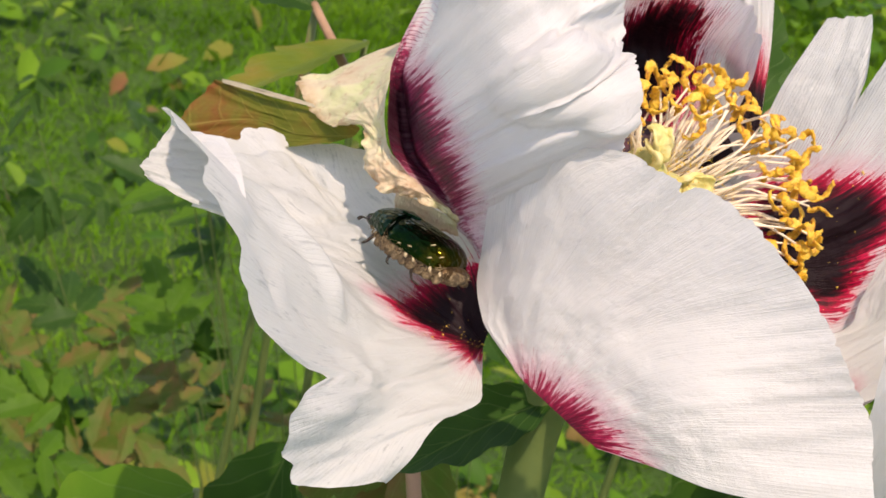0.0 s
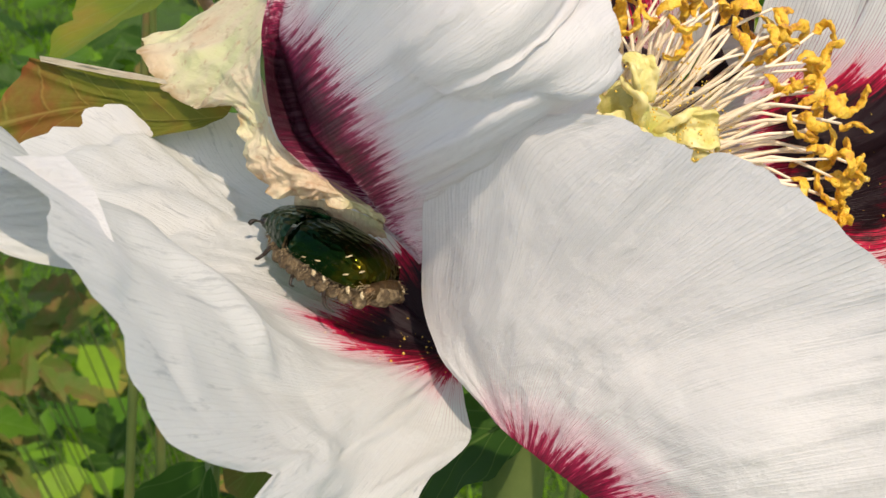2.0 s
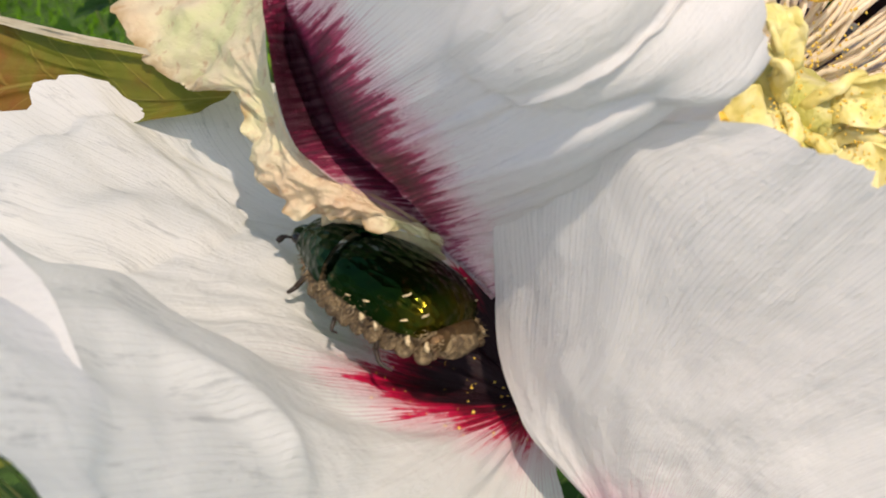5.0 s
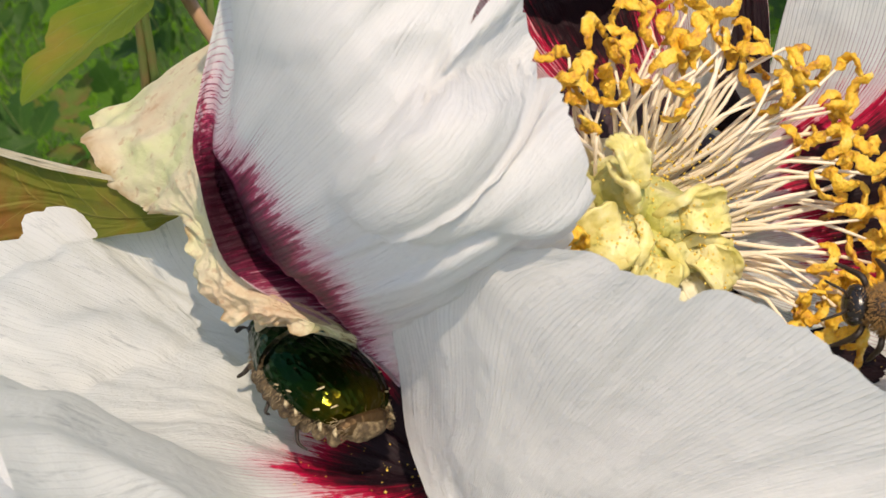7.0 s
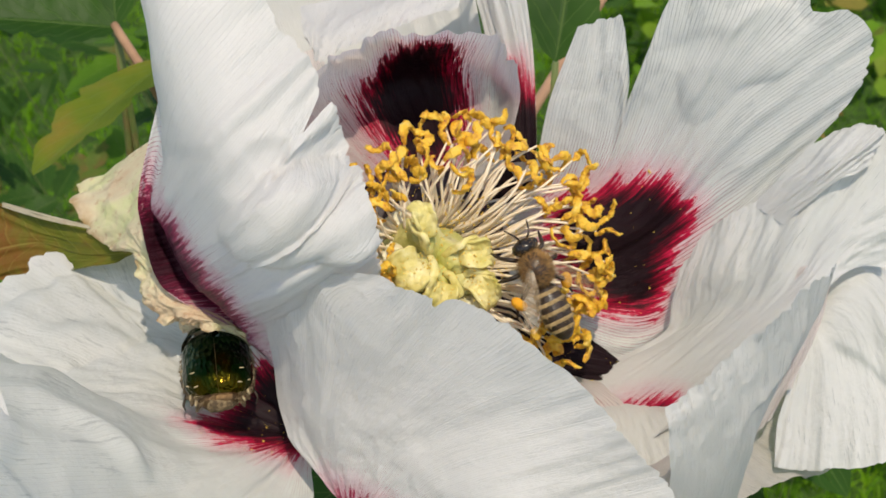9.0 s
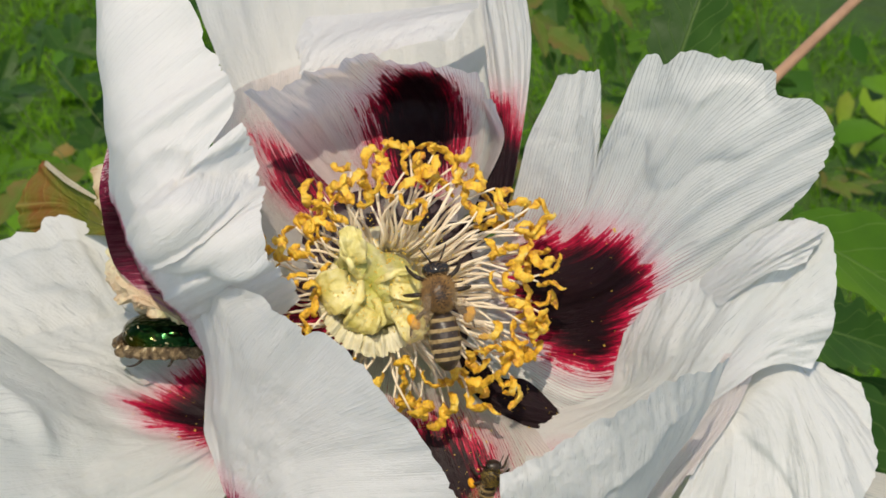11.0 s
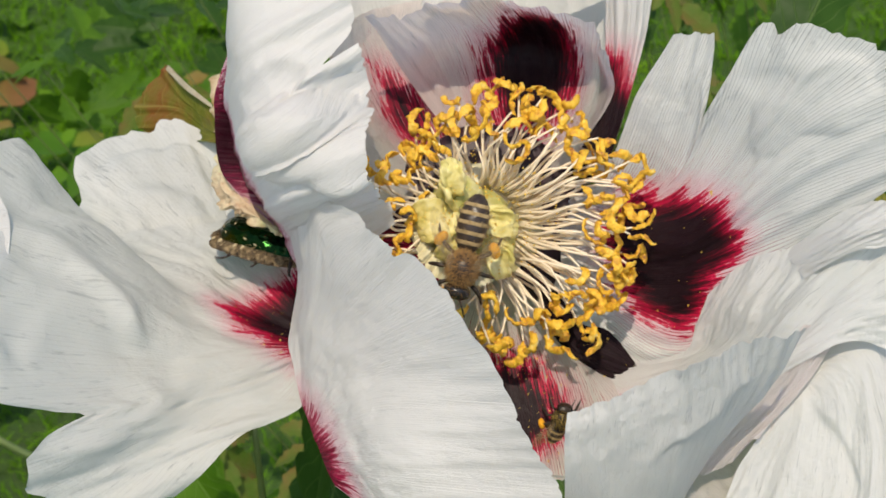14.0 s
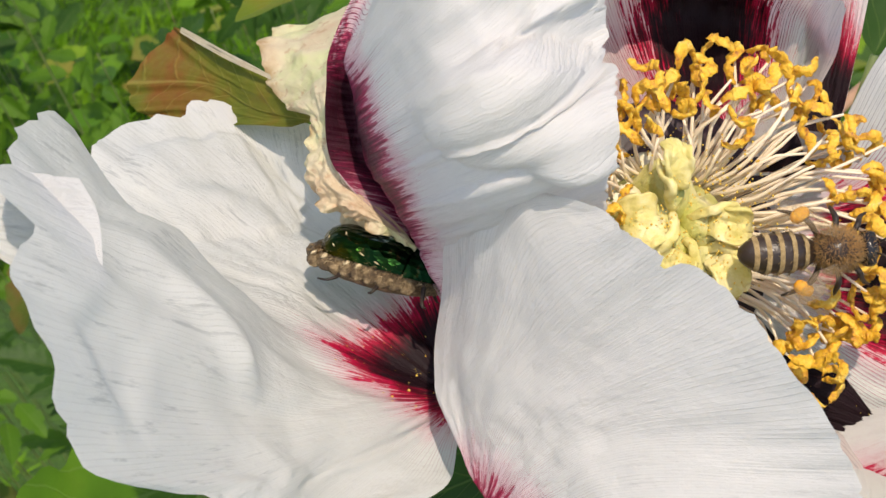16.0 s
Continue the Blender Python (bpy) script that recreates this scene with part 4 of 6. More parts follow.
sheet_part("petal", [
        [(-5.9, 31.1, -14), (-7.5, 28.1, -10), (-7.6, 25.7, -9)],
        [(-2, 31, -14), (-5.9, 26.4, -9), (-7.6, 22.6, -7)],
        [(2.3, 30.9, -14), (-2, 26.9, -8), (-4.4, 23.6, -6)],
        [(7.1, 31, -14), (2.8, 27.3, -8), (-0.4, 23.6, -6)],
        [(12.4, 31, -14), (7.3, 28.2, -8), (4.7, 24.8, -6)],
        [(19.4, 31.1, -14), (15.4, 29, -9), (12.6, 25.7, -7)]],
    petal_in, flower, "sunlit white petal rim curled forward", nu=70, nv=36, seed=90, ruffle=0.6, tatter=0.06, crease=0.3)
sheet_part("petal", [
        [(-11.5, -5.9, -15.2), (-16.9, -5, -13.7), (-18.8, 1.9, -13.6), (-20, 7.3, -13.6)],
        [(-7.6, -1.9, -14), (-15.2, 1.8, -10.8), (-19.1, 11.1, -12.6), (-19.6, 18, -12.5)],
        [(-3.5, 0.1, -15.5), (-11.4, 6, -19.3), (-16.3, 16.5, -22.9), (-17.4, 22.7, -21.1)],
        [(0.6, 2.1, -16.1), (-5.1, 6.1, -21.6), (-10.1, 19.3, -26.9), (-10.1, 25.8, -27.6)],
        [(5.6, 3.1, -15.8), (2, 7, -22), (-0.4, 20.1, -27.2), (-0.4, 27.2, -28.8)]],
    petal_shaded, flower, "shaded back petal with a maroon blotch", nu=70, nv=50, seed=45, ruffle=0.5, blotch=[(0.565, 0.653), (0.71, 0.571), (0.812, 0.469), (0.783, 0.265), (0.551, 0.245), (0.507, 0.429)])
sheet_part("petal", [
        [(-3.6, -7.9, -13), (-12.6, -5.8, -13.5), (-17.9, -3.5, -12)],
        [(-3.6, -9.9, -13.1), (-11.8, -11.1, -12.6), (-17.9, -9.6, -11.2)],
        [(-1.6, -10.9, -13), (-9.5, -16.5, -12.6), (-15.5, -17.9, -10.3)]],
    petal_in, flower, "short maroon inner petal behind the stamens", blotch=0.3, nu=40, nv=30, seed=91, ruffle=0.3, crease=0.2)
sheet_part("petal", [
        [(-9.3, 0.1, -19.3), (-15, 16.2, -26.4), (-20.1, 33.5, -24.5), (-21.4, 45.9, -19.1)],
        [(-3.2, 2.2, -20.7), (-6.8, 18.3, -29.4), (-8.8, 36.2, -30.9), (-11.1, 52, -25.4)],
        [(4.8, 3.2, -20.3), (6.3, 18.3, -30.4), (6.3, 38.2, -31.8), (6, 54.1, -26.2)],
        [(10.7, 3.2, -18.2), (15, 18.2, -24.7), (16.1, 36.2, -26), (14.8, 50, -20.5)],
        [(13.0, 3.0, -15.5), (18.6, 17.2, -19.5), (21.0, 35.0, -20.5), (20.4, 49, -15.5)]],
    petal_out, flower, "large upright outer petal", nu=70, nv=50, seed=46, ruffle=1.2, crumple=0.6)
sheet_part("petal", [
        [(10.4, 0.1, -12.1), (13.4, 4.1, -10.9), (16.9, 12.6, -12.3), (16.9, 22.5, -12.1), (16.7, 32, -10.2)],
        [(12.4, 0.1, -12), (15.9, 2.9, -9.1), (18.6, 11.6, -8.7), (20, 22.1, -8.4), (19.6, 32.1, -6.5)],
        [(13.4, -0.9, -11.9), (16.9, 1.8, -8.1), (20.1, 11.6, -8.6), (22.9, 23.8, -10), (22.9, 31.7, -9.8)]],
    petal_in, flower, "narrow upright petal with a maroon foot", nu=50, nv=60, seed=47, ruffle=0.7, blotch=[(0.0, 0.02), (0.0, 0.66), (0.5, 0.64), (1.0, 0.54), (1.0, 0.02)])
sheet_part("petal", [
        [(9.5, -2.9, -14.8), (16.8, 0.7, -11.7), (20.5, 11.3, -4.2), (24.4, 18.5, 1.4)],
        [(10.5, -3.9, -14.8), (22.4, -0.5, -9.6), (26.2, 9.6, -1.3), (28.9, 19, 3.4)],
        [(11.5, -4.9, -13.9), (25.8, -2, -6), (32.5, 9.3, 3.4), (35, 19.2, 11.7)],
        [(11.5, -5.9, -13), (27.2, -4.3, -4.2), (38, 8.3, 8.1), (44.9, 17.2, 16.6)],
        [(11.4, -7.9, -12.2), (27.1, -7.3, -3.4), (40, 3.3, 9), (53.3, 8.9, 20.4)],
        [(11.4, -9.9, -11.3), (25.8, -11, -5.3), (37.8, -5.1, 4.3), (50.9, 1, 17.5)],
        [(11.4, -11.9, -11.4), (22.4, -15.6, -9.1), (31, -16.2, -5.1), (40.7, -9.4, 4.4)],
        [(10.4, -13.9, -11.5), (16.4, -17.9, -11.2), (23.9, -23.2, -9.1), (30.4, -23, -7)],
        [(9.4, -15.9, -11.1), (12.7, -20.3, -12.8), (18.7, -25.6, -11.7), (25.4, -28.4, -9.1)]],
    petal_veined, flower, "wide split white petal with a maroon black blotch", nu=150, nv=80, seed=56, notches=[(0.188, 0.044, 0.36), (0.271, 0.018, 0.06), (0.438, 0.026, 0.05)], ruffle=0.9, pleat=0.02, crumple=0.55, folds=0.22, crease=0.55, tatter=0.03, dust=70, lips=[(0.342, 0.481, 0.389, 0.949, 0.9, 0.6), (0.611, 0.608, 0.617, 0.987, 1.0, 0.6)], pillows=[(0.389, 0.747, 118.0, -12.0, 25.3, 1.3)], blotch=[(0.081, 0.291), (0.168, 0.354), (0.215, 0.38), (0.349, 0.418), (0.477, 0.456), (0.564, 0.494), (0.638, 0.582), (0.685, 0.646), (0.705, 0.595), (0.805, 0.734), (0.812, 0.646), (0.812, 0.481), (0.805, 0.367), (0.738, 0.19), (0.57, 0.101), (0.228, 0.114)])
sheet_part("petal", [
        [(13.4, -24.9, -10.7), (26.5, -22.5, -4.6), (28.4, -18.3, -1.8), (29.4, -14.4, 1)],
        [(14.3, -25.9, -9.7), (28.5, -22.4, -2.7), (30.6, -16.7, 1), (33.3, -10.2, 4.8)],
        [(16.2, -27.9, -7.9), (30.7, -21.9, 0.9), (34, -15.8, 5.6), (37.8, -8.3, 9.5)],
        [(19.2, -29.9, -6), (33, -21.5, 5.5), (37.7, -14.9, 10.3), (43.5, -5.5, 15.2)],
        [(22.1, -30.9, -4.1), (35.2, -21.3, 10), (41.8, -14.1, 14.9), (51.5, -3.7, 20)],
        [(24, -31.9, -2.3), (37.2, -21.4, 13.6), (44.7, -15.7, 17.7), (51.7, -13.9, 19.8)],
        [(25.9, -33, -0.4), (38.9, -22, 15.4), (44.1, -19.4, 17.5), (48.8, -20.4, 17.8)]],
    petal_in, flower, "folded blush white petal", nu=110, nv=60, seed=67, ruffle=0.6, pleat=0.015, crumple=0.3, folds=0.25, crease=0.25, tatter=0.02, lips=[(0.404, 0.339, 0.376, 0.898, 0.8, 0.4), (0.633, 0.356, 0.606, 0.831, 1.0, 0.5)], blotch=[(0.459, 0.0), (0.477, 0.017), (0.587, 0.051), (0.743, 0.051), (0.972, 0.0), (0.587, 0.0)])
sheet_part("petal", [
        [(37.9, -8.8, 8.6), (43.3, -4.1, 15.2), (46.3, -2.5, 18)],
        [(38.3, -10, 10.4), (43.9, -5.9, 18.7), (49.5, -2.7, 20.8)],
        [(38.9, -11.1, 11.3), (44.4, -7.2, 19.6), (50.9, -4.4, 21.7)],
        [(39.5, -12.1, 12.2), (43.9, -8.7, 18.6), (48.7, -7.5, 19.8)]],
    petal_in, flower, "curled lobe of a white petal", nu=60, nv=40, seed=88, ruffle=0.5, crease=0.4, tatter=0.02)
sheet_part("petal", [
        [(10.6, -49.6, 12.4), (9.4, -36.6, 26.7), (8.9, -30.2, 32), (9.2, -27.2, 33)],
        [(16.6, -49.1, 11), (15.3, -36, 26.1), (14.9, -28.9, 31.5), (15.2, -24.6, 33.4)],
        [(22.4, -47.4, 8.7), (21.7, -35, 23.9), (22.6, -27.1, 30.2), (22.7, -21.2, 34.7)],
        [(24.7, -43.5, 6.3), (26.2, -33.6, 18.9), (28.9, -25.1, 28), (29.5, -18.7, 33.4)],
        [(25.6, -39.5, 4.7), (29.1, -32, 14.7), (33.9, -24.1, 23), (37, -17.5, 27.7)]],
    petal_in, flower, "curled white petal standing at the rim", nu=100, nv=60, seed=78, ruffle=0.6, tatter=0.015, crease=0.4, lips=[(0.384, 0.407, 0.848, 0.763, 0.8, 0.8)])
sheet_part("petal", [
        [(19.8, -34, 1), (34.7, -28.8, 11.6), (31.5, -35.7, 12.1), (29.8, -40.6, 11.9)],
        [(21.8, -33, 1.1), (37.3, -26, 12.6), (36.4, -34.8, 14.2), (34.9, -42.3, 14.8)],
        [(24.8, -31, 1.3), (40.6, -23.8, 13.7), (43.4, -33.1, 17.2), (42.3, -42.9, 19.6)],
        [(27.8, -29, 1.5), (43.3, -21, 14), (47.3, -28.2, 18.4), (48.1, -39.4, 20.9)],
        [(29.8, -27, 1.7), (45.5, -19, 13.2), (50.3, -24.2, 16.9), (55, -32.9, 18.8)],
        [(31.9, -26, 0.9), (47.2, -19.8, 11.6), (51.7, -21, 13.5), (55.3, -23, 14.6)]],
    petal_in, flower, "drooping outer white petal", nu=100, nv=60, seed=79, ruffle=0.9, pleat=0.02, crumple=0.4, crease=0.35, tatter=0.02, lips=[(0.273, 0.39, 0.525, 0.898, 1.2, 0.6)])
sheet_part("petal", [
        [(17.2, -26.1, -10), (15.4, -30.9, -3), (11.5, -40.6, 5)],
        [(21.6, -28.1, -8), (20.5, -32.7, -1), (18, -42.4, 7)],
        [(25.9, -30.1, -4), (24.9, -33.5, 3), (22.1, -43.4, 11)]],
    petal_in, flower, "short white petal inside the rim", nu=50, nv=40, seed=89, ruffle=0.4, crease=0.3, tatter=0.02)
sheet_part("petal", [
        [(39.2, -17.6, 13.8), (34.8, -24.7, 10.8), (26, -35.6, 7.4)],
        [(41.6, -17.8, 15.7), (37, -25.8, 14.4), (28.5, -36.2, 11.1)],
        [(43.2, -18.9, 14.9), (39.3, -24.7, 15.4), (33.6, -31.4, 14.1)]],
    petal_shaded, flower, "narrow shaded petal fold tinted pink", nu=50, nv=40, seed=87, ruffle=0.4, crease=0.3, tatter=0.02)
sheet_part("petal", [
        [(1.7, -36.1, 1.7), (16.7, -38.9, 9.5), (22, -42.5, 13.2)],
        [(7.8, -38, 0.2), (23.8, -37.6, 8.1), (29.1, -42.7, 11.8)],
        [(16, -37.9, -2.8), (29.8, -35.1, 5), (39.7, -42.9, 10.7)],
        [(24, -35.9, -2.4), (37.2, -32.4, 3.7), (51.8, -41.6, 9.6)],
        [(28, -33.9, -2.1), (44.3, -30.9, 4.2), (66.1, -37.5, 8.8)]],
    petal_shaded, flower, "shaded petal tinted pink beneath the others", nu=60, nv=40, seed=80, ruffle=0.8)
sheet_part("petal", [
        [(10.4, -13.9, -11.5), (14, -18.6, -8.7), (17.7, -19.7, -7.6), (22, -24.9, -6.6)],
        [(9.3, -15.9, -10.7), (12.5, -20.8, -8), (16.2, -23, -6.9), (22, -25.2, -6.6)],
        [(8.4, -17.9, -10.8), (11.4, -22.4, -8.9), (14, -24.6, -8), (19.9, -26.4, -6.8)]],
    petal_in, flower, "narrow folded maroon petal strip", blotch=0.9, dust=40, nu=40, nv=40, seed=81, ruffle=0.3)
sheet_part("petal", [
        [(-1.6, -10.9, -13), (-5.7, -17.2, -11.5), (-5.6, -24.7, -9.1), (-2.6, -32.8, -7.3)],
        [(2.4, -11.9, -11.9), (0.4, -20.2, -10.4), (-0.3, -26.2, -8.8), (1.9, -36.5, -7.1)],
        [(4.3, -12.9, -10.9), (4.2, -19.3, -8.4), (4.9, -25.9, -5.9), (7.9, -39.1, -3.3)],
        [(6.3, -13.9, -10.8), (8.7, -19.3, -8.1), (11.6, -25.2, -5.5), (14.5, -37.5, -2.9)],
        [(8.3, -15.9, -10.8), (11.8, -21.7, -9.8), (17, -25.3, -7.8), (20.6, -28.9, -5.9)],
        [(10.4, -15.9, -12), (14.9, -21.8, -11.4), (21.7, -26.3, -10.2), (26.7, -32.1, -7.4)],
        [(12.4, -16.9, -11.4), (18, -21.8, -11.2), (26.1, -25.4, -9), (32.4, -31, -4.4)]],
    petal_shaded, flower, "small crimson-streaked inner petal", nu=60, nv=50, seed=82, ruffle=0.5, dust=420, blotch=[(0.034, 0.449), (0.169, 0.429), (0.356, 0.49), (0.458, 0.612), (0.508, 0.755), (0.475, 0.878), (0.305, 0.98), (0.085, 1.0), (0.017, 0.796)])
sheet_part("petal", [
        [(-23.7, 20.9, -30.2), (-31, 18.9, -37.7), (-36.2, 18.2, -39.8)],
        [(-29.5, 13.9, -18.4), (-32.8, 13.4, -27.4), (-37.7, 12.1, -32.9)],
        [(-32.6, 9.3, -13), (-34, 8.7, -18.8), (-36.6, 7.3, -25.1)],
        [(-33.6, 5.4, -11.3), (-34.1, 4.4, -13.6), (-34.7, 5.4, -17.1)],
        [(-33.6, 1.7, -10.5), (-34.3, 0.7, -11.9), (-35.2, 0.2, -14.6)],
        [(-32.3, -0.7, -10.1), (-33.4, -2.3, -10.2), (-34.5, -4, -12)],
        [(-29.8, -2.9, -10), (-30.7, -3.9, -8.7), (-31.3, -5, -9.7)],
        [(-26.8, -5.6, -9.9), (-27.7, -6, -8.2), (-28.3, -6.6, -8.6)],
        [(-25, -7.8, -9.4), (-25.3, -8.1, -8.5), (-25.4, -8.4, -8.5)]],
    withered_mat, flower, "crumpled cream and peach withered petal", nu=170, nv=60, seed=83, ruffle=0.9, pleat=0.02, crumple=0.5, folds=0.7, crease=0.3, tatter=0.05)
sheet_part("petal", [
        [(-32.4, -4.2, -11.5), (-32.3, -4.9, -12.3), (-31.8, -5.5, -13.6)],
        [(-30.5, -5, -10.5), (-30.3, -6, -11.8), (-30, -6.9, -13.6)],
        [(-28, -6.5, -9.5), (-27.7, -7.5, -10.8), (-27.2, -8.3, -13)],
        [(-25.3, -8.2, -8.9), (-24.9, -8.9, -9.8), (-24.2, -9.6, -11.5)]],
    withered_mat, flower, "peach shaded underside of the withered petal", nu=40, nv=16, seed=86, ruffle=0.3)
sheet_part("bract", [
        [(-37.4, 11.1, -29.4), (-41.8, 14.5, -36.6), (-45.7, 18, -45.6)],
        [(-37.3, 10.5, -29), (-41.8, 13.5, -35.8), (-46, 17.3, -44.7)]],
    leaf_pale, flower, "pale turned leaf edge", nu=12, nv=40, seed=85, ruffle=0.2, tatter=0.0)
sheet_part("bract", [
        [(-33.4, 7.3, -24), (-37.4, 11, -31.2), (-41.6, 14.4, -38.4), (-45.7, 18, -46.4)],
        [(-32.8, 6.7, -24), (-38, 9.4, -31.3), (-42.2, 12.2, -38.5), (-47.2, 17.6, -48.3)],
        [(-33.3, 5.9, -24.9), (-38.4, 7.7, -33.1), (-43.3, 11.1, -40.3), (-51.4, 12, -51.3)],
        [(-34.4, 5.6, -25.9), (-39.4, 6.9, -34.9), (-45, 9, -42.2), (-50.7, 8.9, -49.5)],
        [(-35.6, 5.3, -25.9), (-40, 6, -34.9), (-43.9, 6.3, -40.4), (-48, 7.3, -45.9)]],
    leaf_autumn, flower, "bronze and green leaf with a pale turned edge", nu=60, nv=60, seed=84, ruffle=0.4, tatter=0.02)

# the small curled petal scrap beside the stamens
sheet_part("petal_scrap", [[(13.4, 4.6, -8), (14.6, 3.9, -3.5), (15.4, 3.4, -1.6), (16.8, 3.0, -1.8)], [(14.4, 3.0, -8.5), (15.4, 2.6, -3.6), (16.6, 2.3, -1.2), (18.1, 1.9, -2.0)], [(15.0, 1.6, -9), (16.0, 1.4, -4.6), (17.0, 1.1, -2.4), (18.2, 0.9, -3.2)]],
           petal_in, flower, "curled white scrap", nu=20, nv=16, ruffle=0.2, seed=61)


def build_stamens():
    rng = random.Random(11)
    fil, ant = [], []
    for k in range(9):
        # a filament of unit length, slightly bowed
        bow = rng.uniform(-0.05, 0.22)
        v, f = tube_data([(0, 0, 0), (0.33, rng.uniform(-0.09, 0.09), bow * 0.8), (0.7, rng.uniform(-0.14, 0.14), bow), (1, 0, 0)], (0.0185, 0.018, 0.016, 0.011), 6, 9)
        ob = mesh_object("stamen_form", v, f, filament_mat)
        fil.append(ob.data)
        bpy.data.objects.remove(ob)
        # an anther: a dried, curled double ribbon
        n, length = 26, rng.uniform(4.6, 7.0)
        p, way, bend, twist = np.zeros(3), np.array([0.9, 0, 0.4]), rng.uniform(0.02, 0.20) * rng.choice((-1, 1)), rng.uniform(-0.3, 0.3)
        path = [p]
        for s in range(n):
            e = Euler((twist + rng.uniform(-0.12, 0.12), bend + rng.choice((-0.5, -0.1, 0, 0.1, 0.5)) * rng.uniform(0.3, 1), rng.uniform(-0.35, 0.35))).to_matrix()
            way = np.array(e @ Vector(way))
            path.append(path[-1] + way / np.linalg.norm(way) * length / n)
        va, fa = tube_data(path, (0.14, 0.44, 0.66, 0.48, 0.70, 0.50, 0.60, 0.16), 10, None, rng.uniform(0.26, 0.46))
        va = [np.array(w) * 1.0 + 0.30 * np.array(noise.noise_vector(Vector(w) * 1.9 + Vector((k, 0, 0)))) for w in va]
        ob = mesh_object("anther_form", np.array(va) / 1000, fa, anther_mat)
        ant.append(ob.data)
        bpy.data.objects.remove(ob)
    count = 150
    for k in range(count):
        a = 2 * math.pi * ((k * 0.61803) % 1.0) + rng.uniform(-0.05, 0.05)
        tier = (k % 4) / 3
        reach = 0.80 + 0.24 * tier + rng.uniform(-0.12, 0.10)
        foot = Vector((0.9 + 4.6 * math.cos(a), -5.4 + 4.5 * math.sin(a), -9.0 + 1.2 * tier + rng.uniform(-0.6, 0.6)))
        if 195 < math.degrees(a) % 360 < 265 and k % 2:
            continue
        top = Vector((3.2 + 16.2 * reach * math.cos(a), -5.4 + 15.0 * reach * math.sin(a), 0.0))
        top.z = 1.2 - 0.17 * max(top.y + 5.0, -6.0) + 0.09 * min(0.0, top.y + 9.0) * 2.0 - 1.4 * tier + rng.uniform(-1.5, 2.0)
        d = (top - foot) / 1000
        x = d.normalized()
        y = Vector((0, 0, 1)).cross(x).normalized()
        z = x.cross(y)
        m = Matrix(((x.x * d.length, y.x * 0.0122, z.x * 0.0122, foot.x / 1000), (x.y * d.length, y.y * 0.0122, z.y * 0.0122, foot.y / 1000), (x.z * d.length, y.z * 0.0122, z.z * 0.0122, foot.z / 1000), (0, 0, 0, 1)))
        st = share("stamen", fil[k % 9], flower, m, "cream filament")
        inner = Matrix.Translation(top / 1000) @ Euler((rng.uniform(-0.9, 0.9), rng.uniform(-0.9, 0.9), a + rng.uniform(-1.2, 1.2))).to_matrix().to_4x4() @ Matrix.Scale(rng.uniform(0.78, 1.12), 4)
        an = new("anther", ant[(k * 5 + 2) % 9])
        an.parent = st
        an.matrix_parent_inverse = m.inverted()
        an.matrix_basis = inner
        tagged(an, "dry curled yellow anther")


